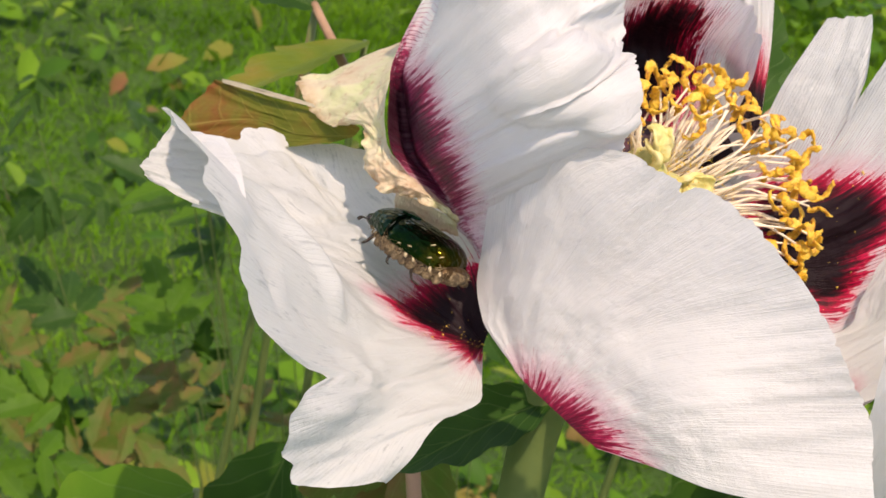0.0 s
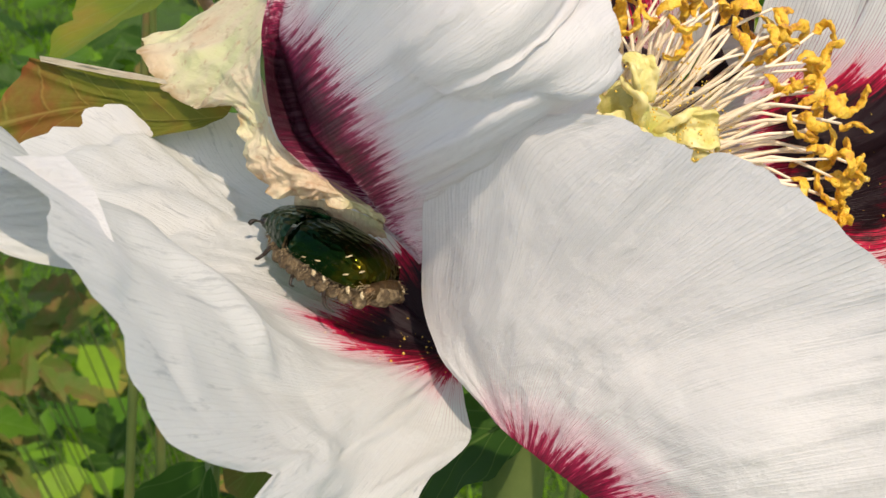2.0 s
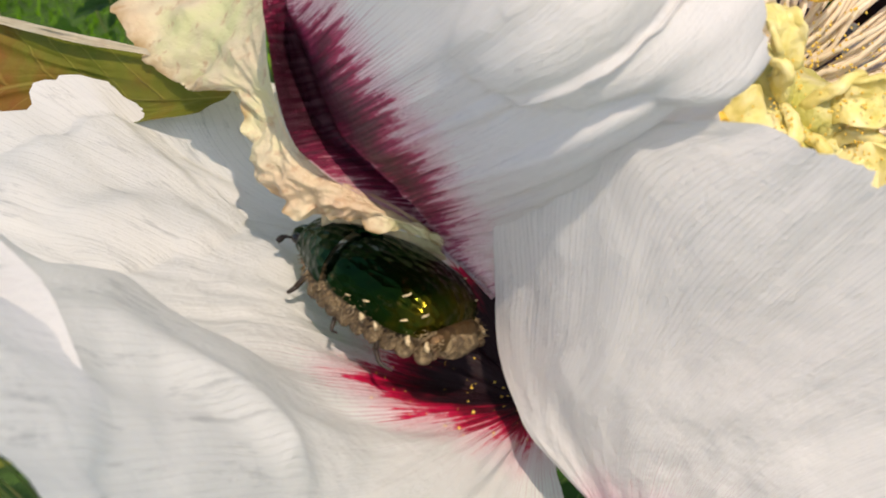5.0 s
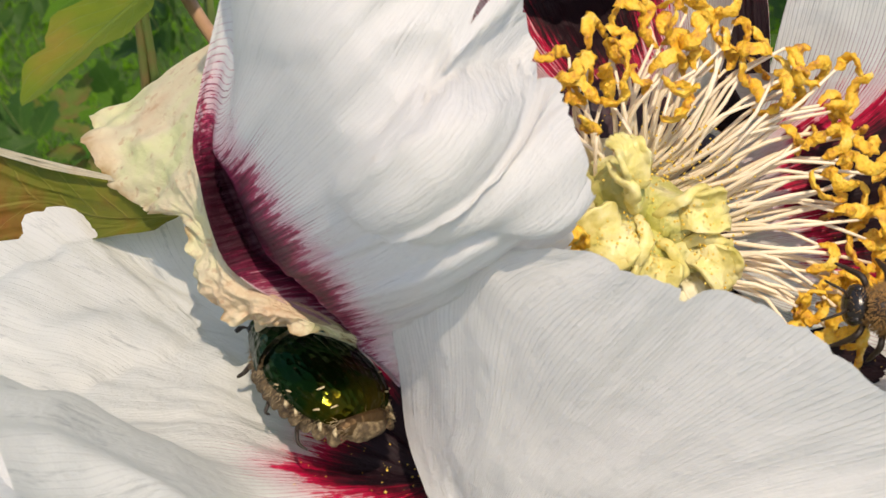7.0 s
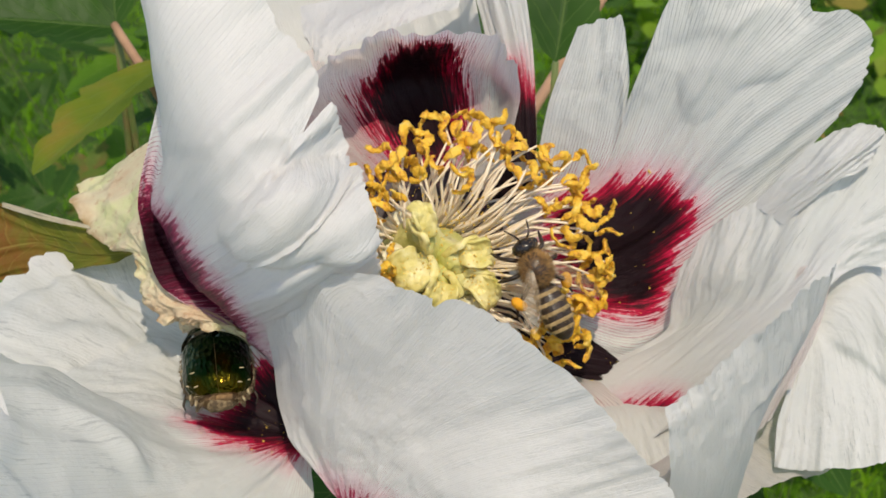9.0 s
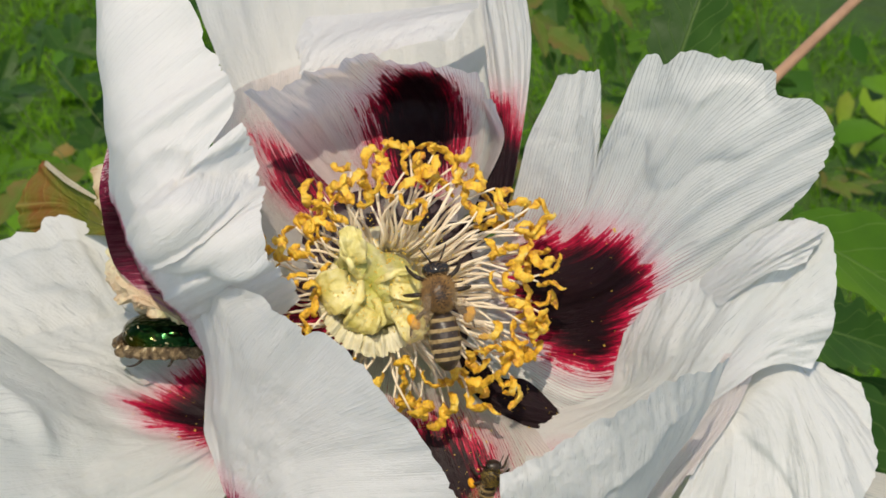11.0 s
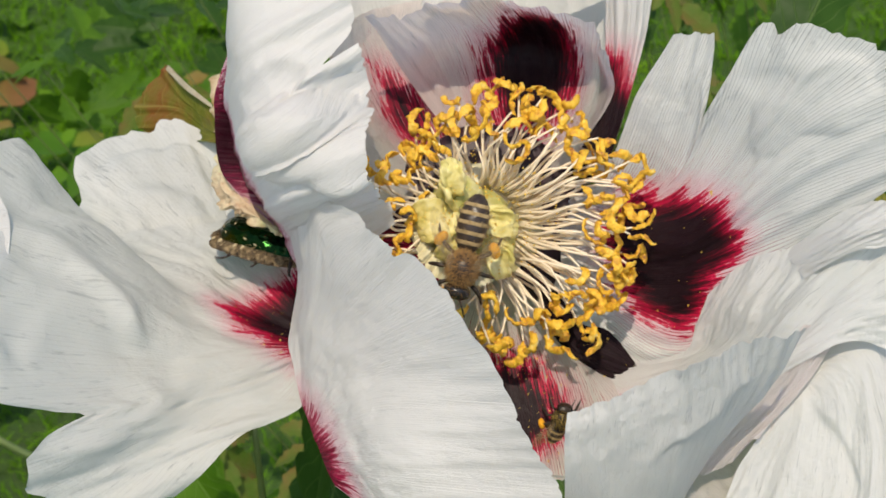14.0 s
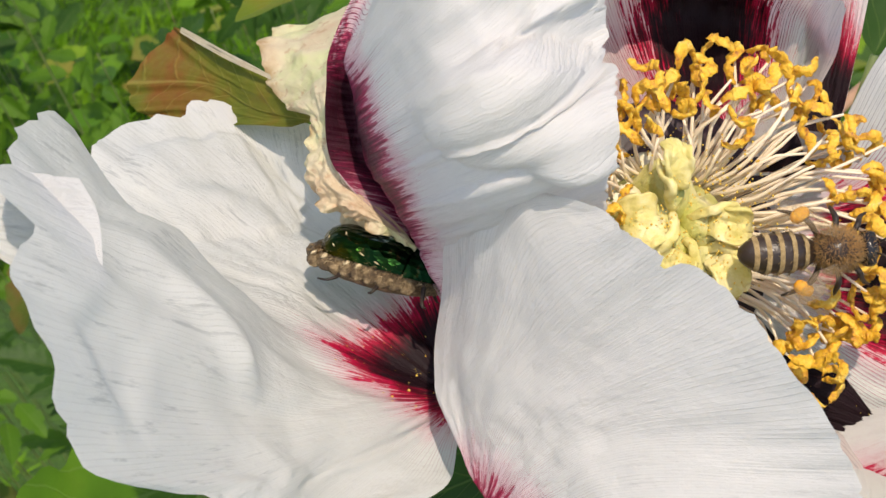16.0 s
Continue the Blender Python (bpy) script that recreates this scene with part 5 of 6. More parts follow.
def build_carpels():
    # centre of the stigma, its height, the way it folds out, size, rise, curl and width of the flap
    spots = [(-2.0, -0.6, 3.6, 104, 1.15, 2.4, 0.2, 0.62), (-3.4, -3.4, 3.0, 200, 1.05, 0.5, 1.2, 1.15), (2.4, -4.2, 3.2, 350, 1.0, 0.7, 0.3, 0.75), (-1.4, -7.0, 2.6, 246, 0.85, 0.3, 1.0, 0.9), (3.2, -8.2, 2.6, 302, 1.05, 0.4, 0.8, 0.7)]
    for k, (x, y, high, a, big, rise, curl, wide) in enumerate(spots):
        w = radians(a)
        base = Vector((-0.6 + 0.3 * (x - 0.4), -5.6 + 0.3 * (y + 4.6), -12))
        top = Vector((-1.1 + 0.82 * (x - 0.2), -5.5 + 0.82 * (y + 4.4), high - 0.6))
        p = [base, base.lerp(top, 0.35), base.lerp(top, 0.7), top]
        body = tube("carpel", [q / 1000 for q in p], (0.0028, 0.0044, 0.0036, 0.0016), carpel_mat, flower, "pale green seed pod", 22, 24, 0.85)
        for v in body.data.vertices:
            v.co += Vector(noise.noise_vector(v.co * 300 + Vector((k, 0, 0)))) * 0.0009 + Vector(noise.noise_vector(v.co * 900)) * 0.0002
        # a thick fleshy flap that folds out and curls at its rim
        out, side, up = Vector((math.cos(w), math.sin(w), 0)), Vector((-math.sin(w), math.cos(w), 0)), Vector((0, 0, 1))
        rails = []
        for s in (-1, -0.6, -0.2, 0.25, 0.65, 1):
            c, e = 1 - s * s, s * s * (1.2 if s > 0 else 0.5)
            across = side * s * wide * 0.88
            rails.append([tuple(top - up * 2.0 + across * 1.6), tuple(top + out * 0.4 + up * (0.4 + 0.4 * rise + 0.7 * e) + across * 2.1), tuple(top + out * 1.8 * big + up * (0.6 + 0.8 * rise + 1.1 * e) + across * 2.6),
                          tuple(top + out * 3.1 * big + up * (0.6 + 0.9 * rise + 0.9 * e - 0.5 * curl) + across * 2.7), tuple(top + out * (3.6 + 0.6 * c) * big + up * (-0.2 + 0.8 * rise - 1.2 * curl + 0.4 * e) + across * 2.3)])
        flap = sheet_part("stigma", rails, stigma_mat, body, "folded pale yellow stigma", nu=34, nv=30, seed=70 + 3 * k, ruffle=0.08, pleat=0.0, crumple=0.0, tatter=0.05)
        for v in flap.data.vertices:
            v.co += Vector(noise.noise_vector(v.co * 330 + Vector((0, k, 0)))) * 0.00042 + Vector(noise.noise_vector(v.co * 1100)) * 0.00028
        thick = flap.modifiers.new("flesh", "SOLIDIFY")
        thick.thickness, thick.offset = 0.00045, 0.0
        # the fleshy rolled lip beside it
        path = [top - out * 1.2 - up * 1.0, top - out * 0.9 + side * 0.9 + up * 0.9, top + out * 0.2 + side * 1.9 * wide + up * (1.3 + 0.5 * rise), top + out * 1.6 * big + side * 2.4 * wide + up * (0.9 + 0.6 * rise), top + out * 2.8 * big + side * 2.2 * wide + up * (0.1 + 0.5 * rise - 0.5 * curl)]
        verts, faces = tube_data([q / 1000 for q in path], [r / 1000 for r in (0.5, 0.62, 0.55, 0.5, 0.2)], 14, 26, 0.8)
        crinkled = [Vector(v) + Vector(noise.noise_vector(Vector(v) * 420 + Vector((k, 0, 0)))) * 0.0006 + Vector(noise.noise_vector(Vector(v) * 1300)) * 0.0002 for v in verts]
        mesh_object("stigma_lip", crinkled, faces, stigma_mat, body, "rolled pale yellow stigma lip")
        grains, facets = [], []
        dust = random.Random(50 + k)
        for _ in range(46):
            q = dust.uniform(0.1, 0.95)
            at = top + Vector((math.cos(w), math.sin(w), 0)) * (4.6 * big * q - 1.6) + Vector((dust.gauss(0, 0.9), dust.gauss(0, 0.9), -0.6 + 2.4 * math.sin(math.pi * (0.12 + 0.74 * q)) + dust.uniform(-0.6, 1.0)))
            add_grain(grains, facets, at.x, at.y, at.z, dust.uniform(0.06, 0.15))
        tagged(mesh_object("pollen_dust", grains, facets, pollen_mat, body, "yellow pollen in the crease"), kind="stuff")
    # the torn, scalloped white sheath round the pods
    for k in range(10):
        a = radians(160 + k * 17)
        rails = []
        for e in (-0.30, -0.15, 0.0, 0.15, 0.30):
            c, s = math.cos(a + e), math.sin(a + e)
            crest = 1 - (e / 0.33) ** 2
            rails.append([(-1.5 + 4.6 * c, -5.9 + 4.4 * s, -12), (-1.5 + 5.0 * c, -5.9 + 5.1 * s, -6), (-1.5 + (4.7 + 0.5 * crest) * c, -5.9 + (4.9 + 0.5 * crest) * s, -0.3 + 1.2 * crest), (-1.5 + (6.3 + 1.0 * crest) * c, -5.9 + (7.4 + 1.0 * crest) * s, 0.2 + 0.5 * crest)])
        sheet_part("sheath", rails, sheath_mat, flower, "frilled creamy sheath lobe", nu=24, nv=22, seed=90 + k, ruffle=0.5, tatter=0.1, crumple=0.4, crease=0.3)


build_stamens()
build_carpels()


def build_pollen():
    """Loose pollen grains on the petals and between the stamens."""
    rng = random.Random(3)
    verts, faces = [], []

    for _ in range(420):
        a, r = rng.uniform(0, 6.28), rng.uniform(2, 9)
        add_grain(verts, faces, 1.5 + r * math.cos(a), -4.5 + r * math.sin(a), 1.0 - r * 0.5 + rng.uniform(-1.5, 2.5), rng.uniform(0.07, 0.17))
    tagged(mesh_object("pollen_dust", verts, faces, pollen_mat, flower, "scattered yellow pollen grains"), kind="stuff")
    # a heap of fallen pollen beside the small bee
    verts, faces = [], []
    for _ in range(170):
        r, a = abs(rng.gauss(0, 1.3)), rng.uniform(0, 6.28)
        add_grain(verts, faces, 9.0 + 1.1 * r * math.cos(a), -28.9 + 0.8 * r * math.sin(a), -5.6 + 0.5 * max(0.0, 1.0 - r) + rng.uniform(-0.4, 0.3), rng.uniform(0.08, 0.26))
    tagged(mesh_object("pollen_heap", verts, faces, pollen_mat, flower, "heap of fallen yellow pollen"), kind="stuff")


build_pollen()

# the pale disc from which the stamens rise
blob("disc", (0.0012, -0.0052, -0.0128), (0.0080, 0.0078, 0.0022), sheath_mat, flower, "pale creamy disc", 0.08, 9)
blob("petal_base", (0.0022, -0.0054, -0.0146), (0.0135, 0.0130, 0.0018), maroon_mat, flower, "dark maroon foot of the petals", 0.08, 10)

# the flower's stalk
tube("flower_stalk", [(-0.0005, -0.012, -0.016), (-0.004, -0.045, -0.045), (-0.006, -0.2, -0.13), (0.0, -0.44, -0.35), (0.0, -0.766, -0.643)], (0.0042, 0.0034, 0.0045, 0.006, 0.009), stem_mat, flower, "green flower stalk", 10, 24)
blob("receptacle", (0.001, -0.005, -0.0185), (0.009, 0.009, 0.0048), stem_mat, flower, "green flower base", 0.1, 2)


# ---- the rose chafer ----
def build_beetle():
    """x ahead, z up, feet at z = 0; 18 mm long."""
    bug = empty("rose_chafer", Matrix(), "metallic green rose chafer beetle resting on a white petal", "beetle")
    mm = 0.00085

    def shell(u0, u1, x0, x1, wide, high, name, label, seam=0.0, nose=1.0, tail=1.0, floor=2.0, side=1, power=0.5):
        nu, nv = 22, 26
        verts, uvs = [], []
        for i in range(nu):
            for j in range(nv):
                s, q = i / (nu - 1), j / (nv - 1)
                x = x0 + (x1 - x0) * q
                prof = max(0.0, 1 - abs(2 * q - 1) ** (nose if q > 0.5 else tail)) ** power
                a = (u0 + (u1 - u0) * s) * math.pi / 2
                y = side * (seam + wide * prof * math.sin(a))
                z = floor + high * (prof ** 0.8) * math.cos(a) ** 0.85 if math.cos(a) > 0 else floor
                verts.append((x * mm, y * mm, z * mm))
                uvs.append((s, q))
        return mesh_object(name, verts, grid_faces(nu, nv) if side > 0 else [tuple(reversed(f)) for f in grid_faces(nu, nv)], shell_mat, bug, label, uvs=uvs)

    body = blob("underbody", (-1.3 * mm, 0, 2.6 * mm), (8.0 * mm, 4.7 * mm, 2.5 * mm), flank_mat, bug, "pale hairy flanks", 0.08, 4)
    for side in (1, -1):
        el = shell(0.0, 1.0, -7.9, 4.2, 4.95, 3.9, "wing_case", "shiny green wing case", 0.03, 4.5, 3.4, 3.1, side)
        for x, lean, w, a in ((-2.4, 0.86, 0.9, 15), (-4.9, 0.50, 1.2, 75), (-5.8, 0.82, 1.0, 55), (-6.7, 0.62, 0.9, 80), (-0.6, 0.93, 0.7, 5)):
            q = (x + 7.9) / 12.1
            prof = max(0.0, 1 - abs(2 * q - 1) ** (4.5 if q > 0.5 else 3.4)) ** 0.5
            y, z = 4.95 * prof * math.sin(lean * math.pi / 2), 3.1 + 3.9 * prof ** 0.8 * math.cos(lean * math.pi / 2) ** 0.85
            blob("mark", (x * mm, side * y * mm, z * mm), (w * 0.5 * mm, 0.09 * mm, 0.09 * mm), mark_mat, el, "chalky white mark", 0.3, int(x * -3), Euler((0, 0.3, radians(a * side))).to_matrix(), 8, 6)
    nu, nv, verts = 22, 16, []
    for i in range(nu):
        for j in range(nv):
            s, q = 2 * i / (nu - 1) - 1, j / (nv - 1)
            wide = 4.9 - 2.5 * q ** 1.5 - 0.25 * math.sin(q * 3.1)
            verts.append(((3.0 + 4.6 * q - 0.5 * s * s * (1 - q)) * mm, wide * math.sin(s * math.pi / 2) * mm, (3.0 + (3.95 - 1.6 * q * q) * max(0.0, math.cos(s * math.pi / 2)) ** 0.8) * mm))
    mesh_object("pronotum", verts, [tuple(reversed(f)) for f in grid_faces(nu, nv)], shell_mat, bug, "green neck shield")
    for side in (1, -1):
        for k in range(9):
            # hairy pale-edged side plates that show below the wing cases
            x = -7.5 + 1.35 * k
            out = 4.75 * math.sqrt(max(0.06, 1 - ((x + 1.2) / 8.3) ** 2))
            plate = blob("flank_plate", (x * mm, side * out * mm, (1.9 if k < 3 else 2.2) * mm), (1.0 * mm, 0.34 * mm, (0.85 if k < 3 else 1.2) * mm), flank_mat, bug, "brown hairy side plate", 0.14, k + 3, Euler((0.35 * side, 0.3, 0)).to_matrix(), 12, 9)
            if k in (0, 1, 3, 4):
                blob("scale", ((x - 0.3) * mm, side * (out + 0.22) * mm, 2.75 * mm), ((0.2 + 0.09 * (k % 3)) * mm, 0.2 * mm, 0.42 * mm), mark_mat, plate, "cream scale patch", 0.6, k, Euler((0.3 * side, 0.6, 0)).to_matrix(), 9, 7)
    head = blob("head", (8.3 * mm, 0, 2.9 * mm), (1.5 * mm, 1.5 * mm, 1.0 * mm), shell_mat, bug, "flat green head", 0.06, 3)
    for side in (1, -1):
        blob("eye", (8.4 * mm, side * 1.45 * mm, 3.1 * mm), (0.5 * mm, 0.4 * mm, 0.45 * mm), bee_eye, head, "black eye")
        tube("antenna", [(9.0 * mm, side * 1.0 * mm, 2.7 * mm), (9.5 * mm, side * 1.7 * mm, 2.7 * mm), (9.7 * mm, side * 2.2 * mm, 2.2 * mm)], (0.00010, 0.00010, 0.00024, 0.0002), bee_leg, head, "dark clubbed antenna", 6, 8)
    verts = [(3.9 * mm, 1.25 * mm, 6.95 * mm), (3.9 * mm, -1.25 * mm, 6.95 * mm), (1.2 * mm, 0, 7.12 * mm), (3.9 * mm, 1.25 * mm, 6.4 * mm), (3.9 * mm, -1.25 * mm, 6.4 * mm), (1.2 * mm, 0, 6.5 * mm)]
    mesh_object("scutellum", verts, [(0, 2, 1), (0, 1, 4, 3), (1, 2, 5, 4), (2, 0, 3, 5)], shell_mat, bug, "green shield plate", smooth=False)
    blob("tail_plate", (-7.5 * mm, 0, 2.7 * mm), (1.2 * mm, 3.2 * mm, 1.5 * mm), copper_mat, bug, "coppery tail plate", 0.1, 6)
    for side in (1, -1):
        for k, (x, sp, fx) in enumerate(((4.4, 2.9, 0.8), (0.8, 3.7, -0.8), (-2.2, 3.6, -2.4))):
            leg = tube("leg", [(x * mm, side * 2.5 * mm, 2.2 * mm), ((x + fx * 0.35) * mm, side * sp * mm, 3.0 * mm), ((x + fx * 0.9) * mm, side * (sp + 1.2) * mm, 0.9 * mm)], (0.00034, 0.0003, 0.0002), bee_leg, bug, "dark thin leg", 7, 9)
            tube("foot", [((x + fx * 0.9) * mm, side * (sp + 1.2) * mm, 0.9 * mm), ((x + fx * 1.3) * mm, side * (sp + 1.6) * mm, 0.3 * mm), ((x + fx * 1.75) * mm, side * (sp + 1.3) * mm, 0.15 * mm)], (0.00018, 0.00016, 0.00012, 0.00008), bee_leg, leg, "thin clawed foot", 6, 8)
    rng = random.Random(8)
    roots = []
    for _ in range(900):
        a, x = rng.choice((1, -1)) * rng.uniform(0.9, 2.0), rng.uniform(-8.5, 7.2)
        prof = math.sqrt(max(0.02, 1 - ((x + 1) / 8.6) ** 2))
        roots.append(((x * mm, 5.0 * prof * math.sin(a) * mm, (2.6 + 2.4 * prof * math.cos(a)) * mm), (rng.uniform(-0.6, 0.2), math.sin(a), math.cos(a) * 0.6 - 0.3)))
    hairs("flank_hairs", roots, 0.0006, 0.00005, hair_mat, bug, "pale bristly hairs", 5)
    for ob in bug.children_recursive:
        ob.data.transform(Matrix.Diagonal((1.06, 1.03, 1.0, 1.0)))
    return bug


# ---- the honeybee ----
def build_bee(scale=1.0, dusty=False):
    """x ahead, z up, feet about z = 0; 13 mm long."""
    name, label = ("solitary_bee", "small dark bee dusted with yellow pollen in the flower") if dusty else ("honeybee", "brown honeybee with striped abdomen and orange pollen loads")
    bee = empty(name, Matrix(), label, "bee")
    mm = 0.001 * scale
    rng = random.Random(21)
    head = blob("head", (5.4 * mm, 0, 2.6 * mm), (1.1 * mm, 1.7 * mm, 1.45 * mm), bee_eye if not dusty else bee_dark, bee, "dark rounded head", 0.05, 1)
    for s in (1, -1):
        blob("eye", (5.55 * mm, s * 1.2 * mm, 2.8 * mm), (0.62 * mm, 0.5 * mm, 0.95 * mm), bee_eye, head, "large black eye", 0, 1, None, 14, 10)
        tube("antenna", [(6.2 * mm, s * 0.4 * mm, 2.9 * mm), (7.0 * mm, s * 0.9 * mm, 3.7 * mm), (8.3 * mm, s * 1.6 * mm, 2.8 * mm)], (0.00013 * scale, 0.00012 * scale, 0.0001 * scale), bee_leg, head, "thin elbowed antenna", 6, 9)
    thorax = blob("thorax", (2.5 * mm, 0, 2.9 * mm), (2.3 * mm, 1.85 * mm, 1.8 * mm), bee_dark, bee, "furry dark brown thorax", 0.05, 2)
    roots = []
    for _ in range(2600):
        d = Vector((rng.gauss(0, 1), rng.gauss(0, 1), rng.gauss(0, 1))).normalized()
        roots.append(((2.5 * mm + d.x * 2.2 * mm, d.y * 1.8 * mm, 2.9 * mm + d.z * 1.75 * mm), d))
    for _ in range(90):
        d = Vector((rng.gauss(0, 1), rng.gauss(0, 1), rng.gauss(0, 1) + 0.3)).normalized()
        roots.append(((5.2 * mm + d.x * 0.9 * mm, d.y * 1.3 * mm, 2.7 * mm + d.z * 1.3 * mm), d))
    hairs("fur", roots, 0.0007 * scale, 0.00004 * scale, bee_leg if dusty else fur_mat, thorax, "dense short hairs", 2)
    if dusty:
        hairs("pollen_dust", roots[::4], 0.0005 * scale, 0.00007 * scale, pollen_mat, thorax, "clinging yellow pollen", 6)
    abdomen = blob("abdomen", (-3.1 * mm, 0, 2.4 * mm), (3.9 * mm, 1.95 * mm, 1.75 * mm), bee_dark, bee, "tapered dark abdomen", 0.02, 3)
    for k, x in enumerate((-0.7, -1.95, -3.2, -4.4, -5.5)):
        verts, n, m = [], 24, 5
        for i in range(m):
            xx = x + (i / (m - 1) - 0.5) * 0.46
            r = math.sqrt(max(0.01, 1 - ((xx + 3.1) / 3.9) ** 2)) * (1.035 + 0.02 * math.sin(i * math.pi / (m - 1)))
            verts += [(xx * mm, 1.95 * r * math.cos(2 * math.pi * j / n) * mm, (2.4 + 1.75 * r * math.sin(2 * math.pi * j / n)) * mm) for j in range(n)]
        faces = [(i * n + j, (i + 1) * n + j, (i + 1) * n + (j + 1) % n, i * n + (j + 1) % n) for i in range(m - 1) for j in range(n)]
        mesh_object("band", verts, faces, bee_band, abdomen, "tan hairy band")
    roots = []
    for _ in range(260):
        x, a = rng.choice((-0.7, -1.95, -3.2, -4.4)) + rng.uniform(-0.3, 0.3), rng.uniform(0, 6.28)
        r = math.sqrt(max(0.01, 1 - ((x + 3.1) / 3.9) ** 2))
        roots.append(((x * mm, 1.95 * r * math.cos(a) * mm, (2.4 + 1.75 * r * math.sin(a)) * mm), (-0.7, math.cos(a), math.sin(a))))
    hairs("abdomen_hairs", roots, 0.0006 * scale, 0.000035 * scale, bee_band, abdomen, "short pale hairs", 4)
    for s in (1, -1):
        for wide, long, x, a, nm in ((1.55, 8.2, 3.0, 152, "fore_wing"), (1.15, 5.6, 2.2, 144, "hind_wing")):
            verts, uvs, nu, nv = [], [], 9, 16
            for i in range(nu):
                for j in range(nv):
                    q, w = j / (nv - 1), 2 * i / (nu - 1) - 1
                    half = wide * math.sin(math.pi * min(1, 0.06 + 0.94 * q ** 0.8)) ** 0.6 * (0.35 + 0.75 * q)
                    verts.append((long * q * mm, (w * half + 0.3 * q) * mm, 0.25 * math.sin(q * 3) * w * mm))
                    uvs.append((q, 0.5 + w / 2))
            wing = mesh_object(nm, verts, grid_faces(nu, nv), wing_mat, bee, "clear veined wing", uvs=uvs)
            wing.matrix_basis = pose(x * mm, s * 1.2 * mm, 4.3 * mm, 8 * s, -6, s * a)
        for k, (x, out, fx) in enumerate(((4.0, 3.0, 1.9), (2.6, 3.8, 0.2), (1.2, 3.6, -2.8))):
            leg = tube("leg", [(x * mm, s * 0.9 * mm, 1.7 * mm), ((x + fx * 0.4) * mm, s * out * 0.75 * mm, 2.2 * mm), ((x + fx * 0.8) * mm, s * out * mm, 0.8 * mm), ((x + fx * 1.25) * mm, s * (out + 0.4) * mm, 0.05 * mm)],
                       (0.00026 * scale, 0.0003 * scale, 0.00024 * scale, 0.0001 * scale), bee_leg, bee, "dark jointed leg", 7, 14)
            if k == 2:
                blob("pollen_load", ((x + fx * 0.62) * mm, s * (out * 0.95) * mm, 1.5 * mm), (1.15 * mm, 0.7 * mm, 0.85 * mm), load_mat, leg, "packed orange pollen", 0.12, 5, Euler((0, 0.5, 0.5 * s)).to_matrix(), 14, 10)
    return bee


beetle = build_beetle()
honeybee = build_bee()
small_bee = build_bee(0.62, True)
small_bee.matrix_basis = flower.matrix_basis @ facing((0.0108, -0.0312, -0.0048), (0.20, 0.80, 0.56), (0.0, -0.56, 0.83))


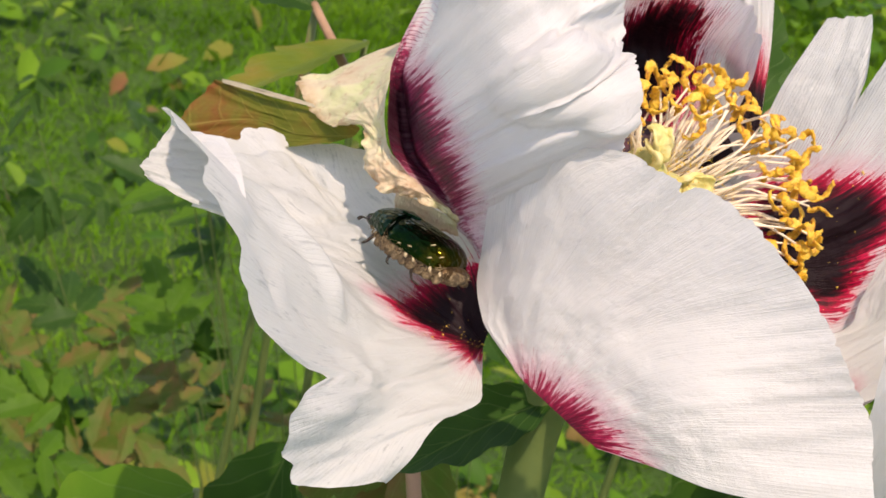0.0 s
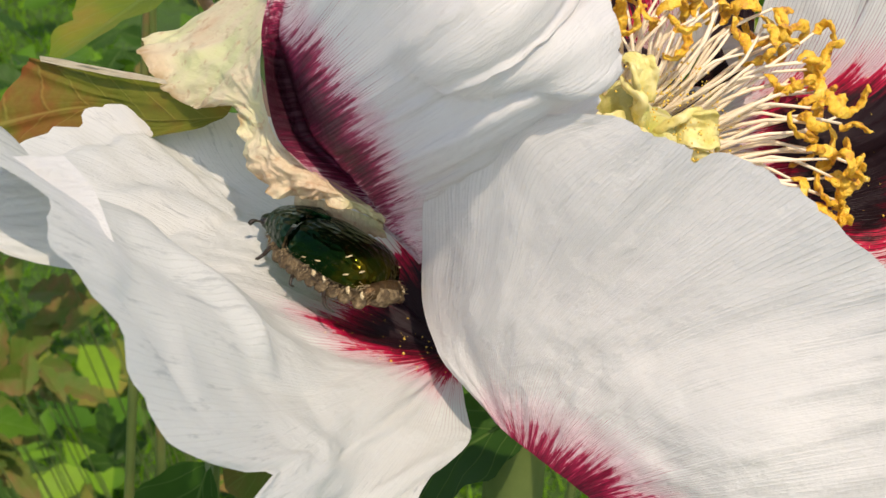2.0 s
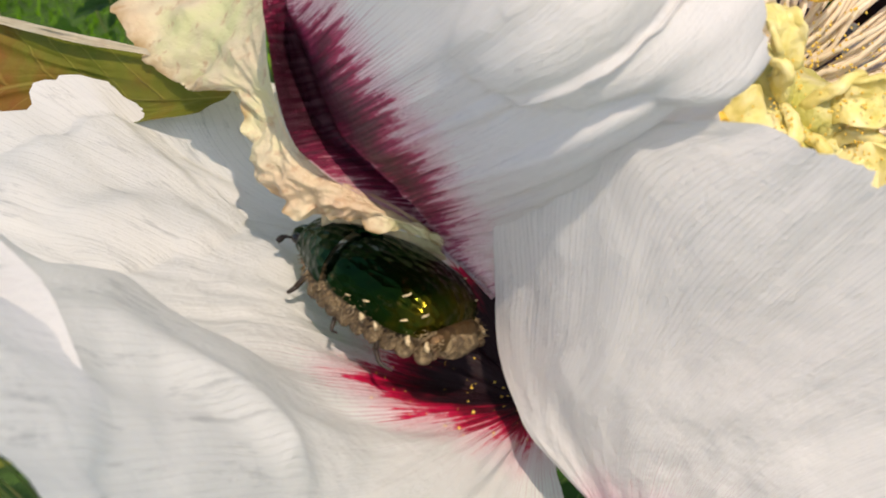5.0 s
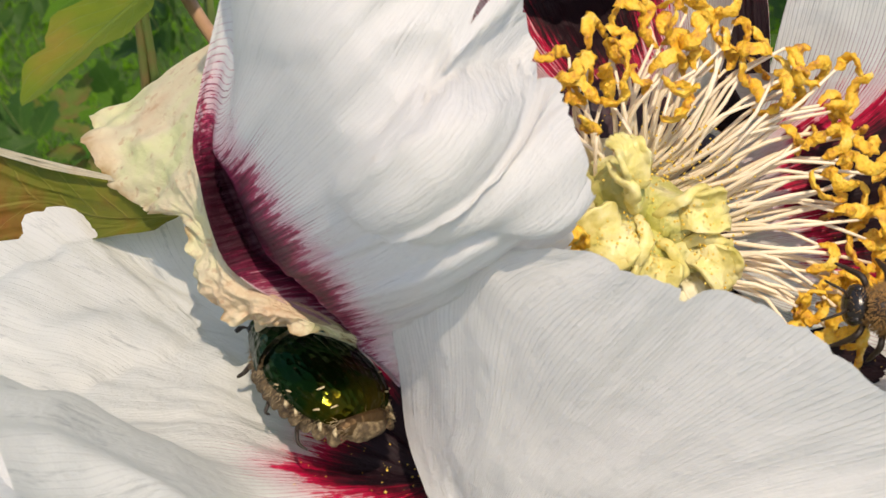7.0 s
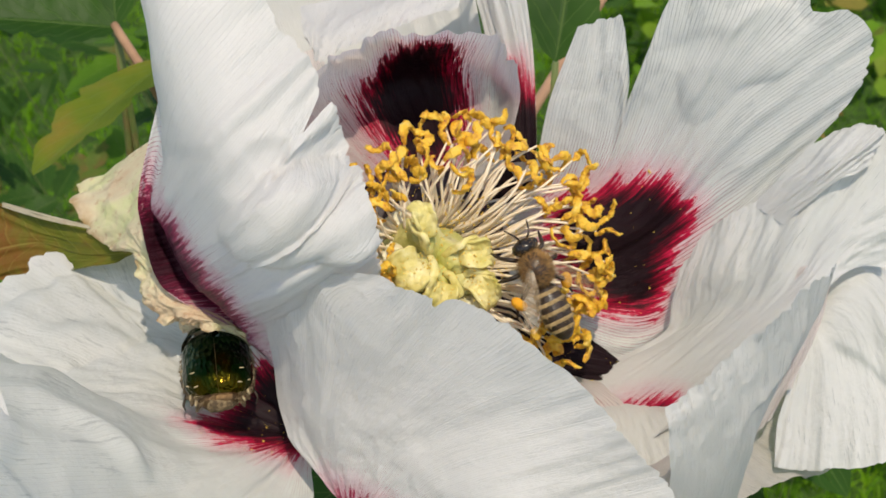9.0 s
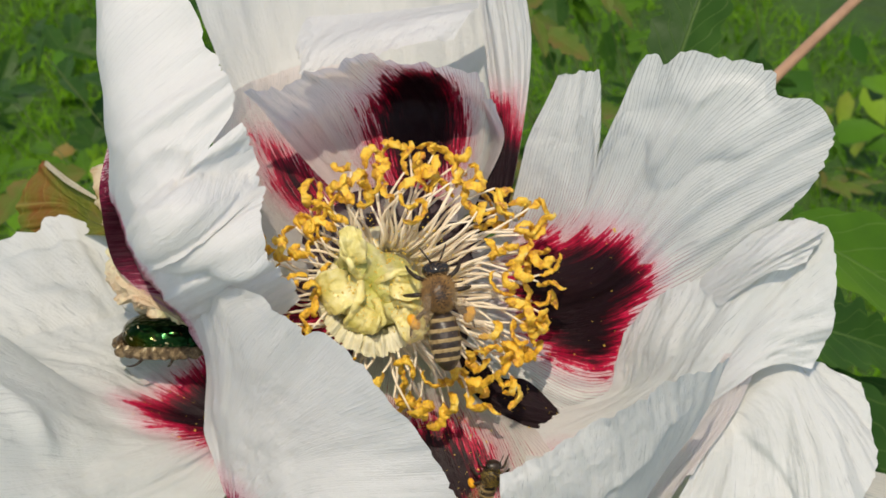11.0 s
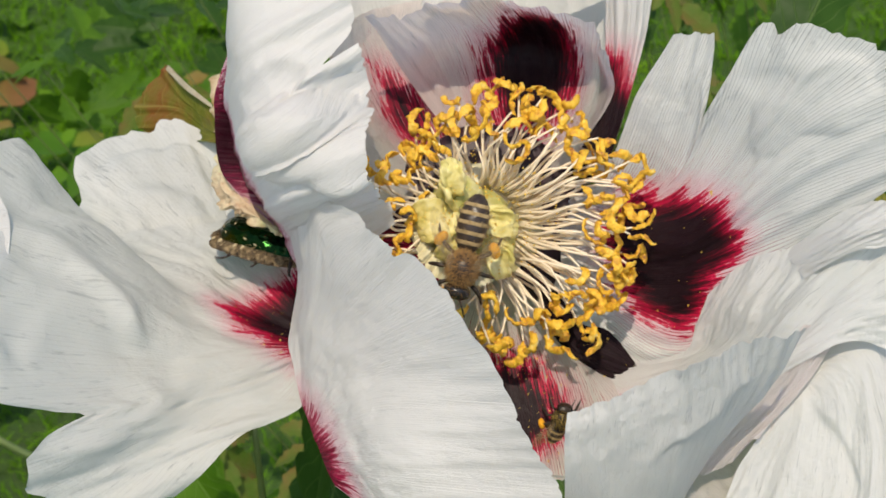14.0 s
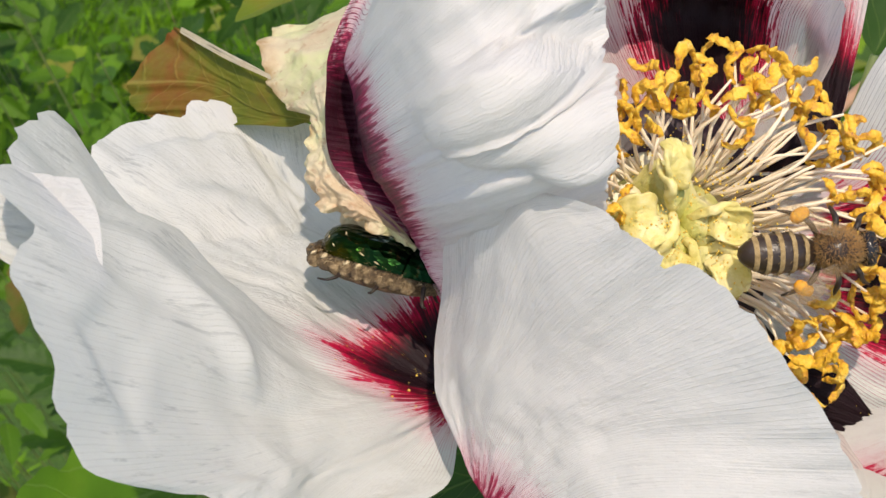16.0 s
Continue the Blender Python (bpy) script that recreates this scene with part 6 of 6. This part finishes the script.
def motions():
    # the left petal sways a little before it settles: turn about its foot in degrees, shift in millimetres
    hinge, rows = Vector((-0.0200, -0.0225, -0.0120)), []
    for t, turn, shift in ((0.0, (0.9, -2.6, -1.2), (-1.3, -0.9, -0.4)), (1.5, (0.2, -2.4, -1.2), (-0.9, -0.7, 0.4)), (2.0, (-0.4, -1.2, -1.0), (0.2, -0.5, 1.6)),
                           (2.5, (-1.8, 0.0, -2.0), (0.3, 0.0, 1.2)), (3.2, (-2.6, 1.2, -2.8), (-0.1, -0.6, 1.7)), (5.3, (0.6, 1.3, -0.6), (0.3, 0.6, 1.1)),
                           (6.5, (0.0, 0.1, -1.0), (0.2, 0.5, 0.8)), (7.5, (0.0, -0.9, -0.7), (-0.2, 0.1, 0.0)), (9.2, (-0.8, -1.1, -0.6), (-0.2, 0.2, 0.0)),
                           (11.3, (0.3, 0.5, 0.4), (0.0, 0.4, -0.2)), (14.0, (0.3, 0.5, 0.4), (0.0, 0.4, -0.2)), (16.0, (-0.3, 0.4, -0.2), (0.4, 0.8, -0.9))):
        spin = Vector([radians(a) for a in turn])
        swing = Matrix.Rotation(spin.length, 4, spin.normalized()) if spin.length else Matrix()
        move = flower.matrix_basis.to_3x3().inverted() @ (Vector(shift) / 1000)
        rows.append((t, Matrix.Translation(hinge + move) @ swing @ Matrix.Translation(-hinge)))
    walk(left_petal, rows)
    walk(honeybee, [
        (0, facing((0.0091, -0.0866, 0.5402), (-0.187, 0.609, 0.767), (-0.296, -0.332, 0.896))),
        (1.4, facing((0.0018, -0.0662, 0.5365), (-0.024, 0.634, 0.772), (-0.227, -0.253, 0.941))),
        (1.5, facing((-0.0058, -0.0576, 0.5436), (-0.015, 0.634, 0.772), (-0.222, -0.252, 0.942))),
        (1.6, facing((-0.0115, -0.0460, 0.5528), (0.122, 0.616, 0.774), (-0.218, -0.248, 0.944))),
        (1.7, facing((-0.0158, -0.0418, 0.5577), (0.799, 0.233, 0.442), (-0.213, -0.243, 0.946))),
        (1.8, facing((0.0003, -0.0446, 0.5622), (0.869, 0.122, 0.320), (-0.209, -0.239, 0.948))),
        (2.0, facing((0.0076, -0.0549, 0.5779), (0.912, 0.002, 0.183), (-0.199, -0.231, 0.952))),
        (6.7, facing((0.0239, -0.0243, 0.5366), (-0.874, 0.308, 0.217), (0.000, -0.766, 0.643))),
        (6.9, facing((0.0154, -0.0190, 0.5398), (-0.882, 0.300, 0.214), (0.000, -0.766, 0.643))),
        (7.1, facing((0.0161, -0.0156, 0.5408), (-0.852, 0.346, 0.276), (0.000, -0.766, 0.643))),
        (7.3, facing((0.0189, -0.0146, 0.5420), (-0.812, 0.393, 0.338), (0.000, -0.766, 0.643))),
        (7.6, facing((0.0148, -0.0153, 0.5411), (-0.838, 0.365, 0.304), (0.000, -0.766, 0.643))),
        (8.0, facing((0.0127, -0.0103, 0.5455), (-0.813, 0.393, 0.340), (0.000, -0.766, 0.643))),
        (8.4, facing((0.0124, -0.0118, 0.5438), (-0.661, 0.511, 0.506), (0.000, -0.766, 0.643))),
        (8.8, facing((0.0087, -0.0115, 0.5441), (-0.272, 0.637, 0.716), (0.000, -0.766, 0.643))),
        (9.2, facing((0.0084, -0.0113, 0.5443), (-0.168, 0.646, 0.742), (0.000, -0.766, 0.643))),
        (11.3, facing((0.0061, -0.0110, 0.5471), (-0.026, 0.640, 0.768), (0.000, -0.766, 0.643))),
        (11.7, facing((0.0077, -0.0112, 0.5469), (-0.372, 0.594, 0.713), (0.000, -0.766, 0.643))),
        (12.1, facing((0.0027, -0.0095, 0.5489), (-0.997, 0.044, 0.064), (0.000, -0.766, 0.643))),
        (12.5, facing((0.0035, -0.0106, 0.5476), (-0.966, -0.166, -0.198), (0.000, -0.766, 0.643))),
        (12.9, facing((0.0037, -0.0098, 0.5486), (-0.888, -0.296, -0.353), (0.000, -0.766, 0.643))),
        (13.3, facing((0.0004, -0.0099, 0.5484), (-0.664, -0.480, -0.573), (0.000, -0.766, 0.643))),
        (13.7, facing((-0.0017, -0.0105, 0.5477), (-0.252, -0.622, -0.742), (0.000, -0.766, 0.643))),
        (14.1, facing((-0.0017, -0.0111, 0.5470), (-0.195, -0.630, -0.752), (0.000, -0.766, 0.643))),
        (14.3, facing((-0.0033, -0.0127, 0.5451), (0.049, -0.643, -0.764), (0.000, -0.766, 0.643))),
        (14.5, facing((-0.0004, -0.0114, 0.5466), (0.467, -0.574, -0.672), (0.000, -0.766, 0.643))),
        (14.9, facing((0.0023, -0.0115, 0.5465), (0.593, -0.531, -0.601), (0.000, -0.766, 0.643))),
        (15.05, facing((0.0036, -0.0113, 0.5452), (0.743, -0.448, -0.489), (0.000, -0.766, 0.643))),
        (15.2, facing((0.0064, -0.0120, 0.5443), (0.955, 0.139, 0.228), (0.000, -0.766, 0.643))),
        (15.5, facing((0.0059, -0.0106, 0.5460), (0.944, 0.151, 0.254), (0.000, -0.766, 0.643))),
        (15.8, facing((0.0081, -0.0091, 0.5478), (0.903, 0.211, 0.334), (0.000, -0.766, 0.643))),
        (16.0, facing((0.0088, -0.0094, 0.5474), (0.978, -0.011, 0.080), (0.000, -0.766, 0.643))),
    ])
    walk(beetle, [
        (0, facing((-0.0317, -0.0010, 0.5330), (-0.45, 0.89, 0.0), (0.18, 0.37, 0.92))),
        (1.5, facing((-0.0316, 0.0004, 0.5330), (-0.39, 0.92, 0.0), (0.18, 0.37, 0.92))),
        (3, facing((-0.0308, 0.0013, 0.5330), (-0.38, 0.92, 0.0), (0.18, 0.37, 0.92))),
        (5.5, facing((-0.0302, 0.0013, 0.5330), (-0.36, 0.93, 0.0), (0.18, 0.37, 0.92))),
        (6.5, facing((-0.0298, 0.0015, 0.5330), (-0.34, 0.94, 0.0), (0.22, 0.34, 0.90))),
        (7.2, facing((-0.0296, 0.0016, 0.5330), (-0.17, 0.98, 0.0), (0.16, 0.26, 0.92))),
        (8, facing((-0.0298, 0.0012, 0.5330), (0.03, 1.00, 0.0), (0.06, 0.20, 0.94))),
        (9.2, facing((-0.0292, 0.0012, 0.5330), (0.32, 0.95, 0.0), (0.03, 0.18, 0.94))),
        (10.2, facing((-0.0289, 0.0014, 0.5330), (0.76, 0.64, 0.0), (0.00, 0.22, 0.94))),
        (11.3, facing((-0.0272, 0.0016, 0.5330), (0.92, -0.28, 0.0), (0.10, 0.50, 0.84))),
        (12.5, facing((-0.0280, 0.0020, 0.5330), (0.93, -0.36, 0.0), (0.12, 0.52, 0.84))),
        (14.5, facing((-0.0281, 0.0022, 0.5330), (0.93, -0.37, 0.0), (0.12, 0.54, 0.84))),
        (16, facing((-0.0282, 0.0015, 0.5330), (0.90, -0.42, 0.0), (0.14, 0.54, 0.84))),
    ])


motions()
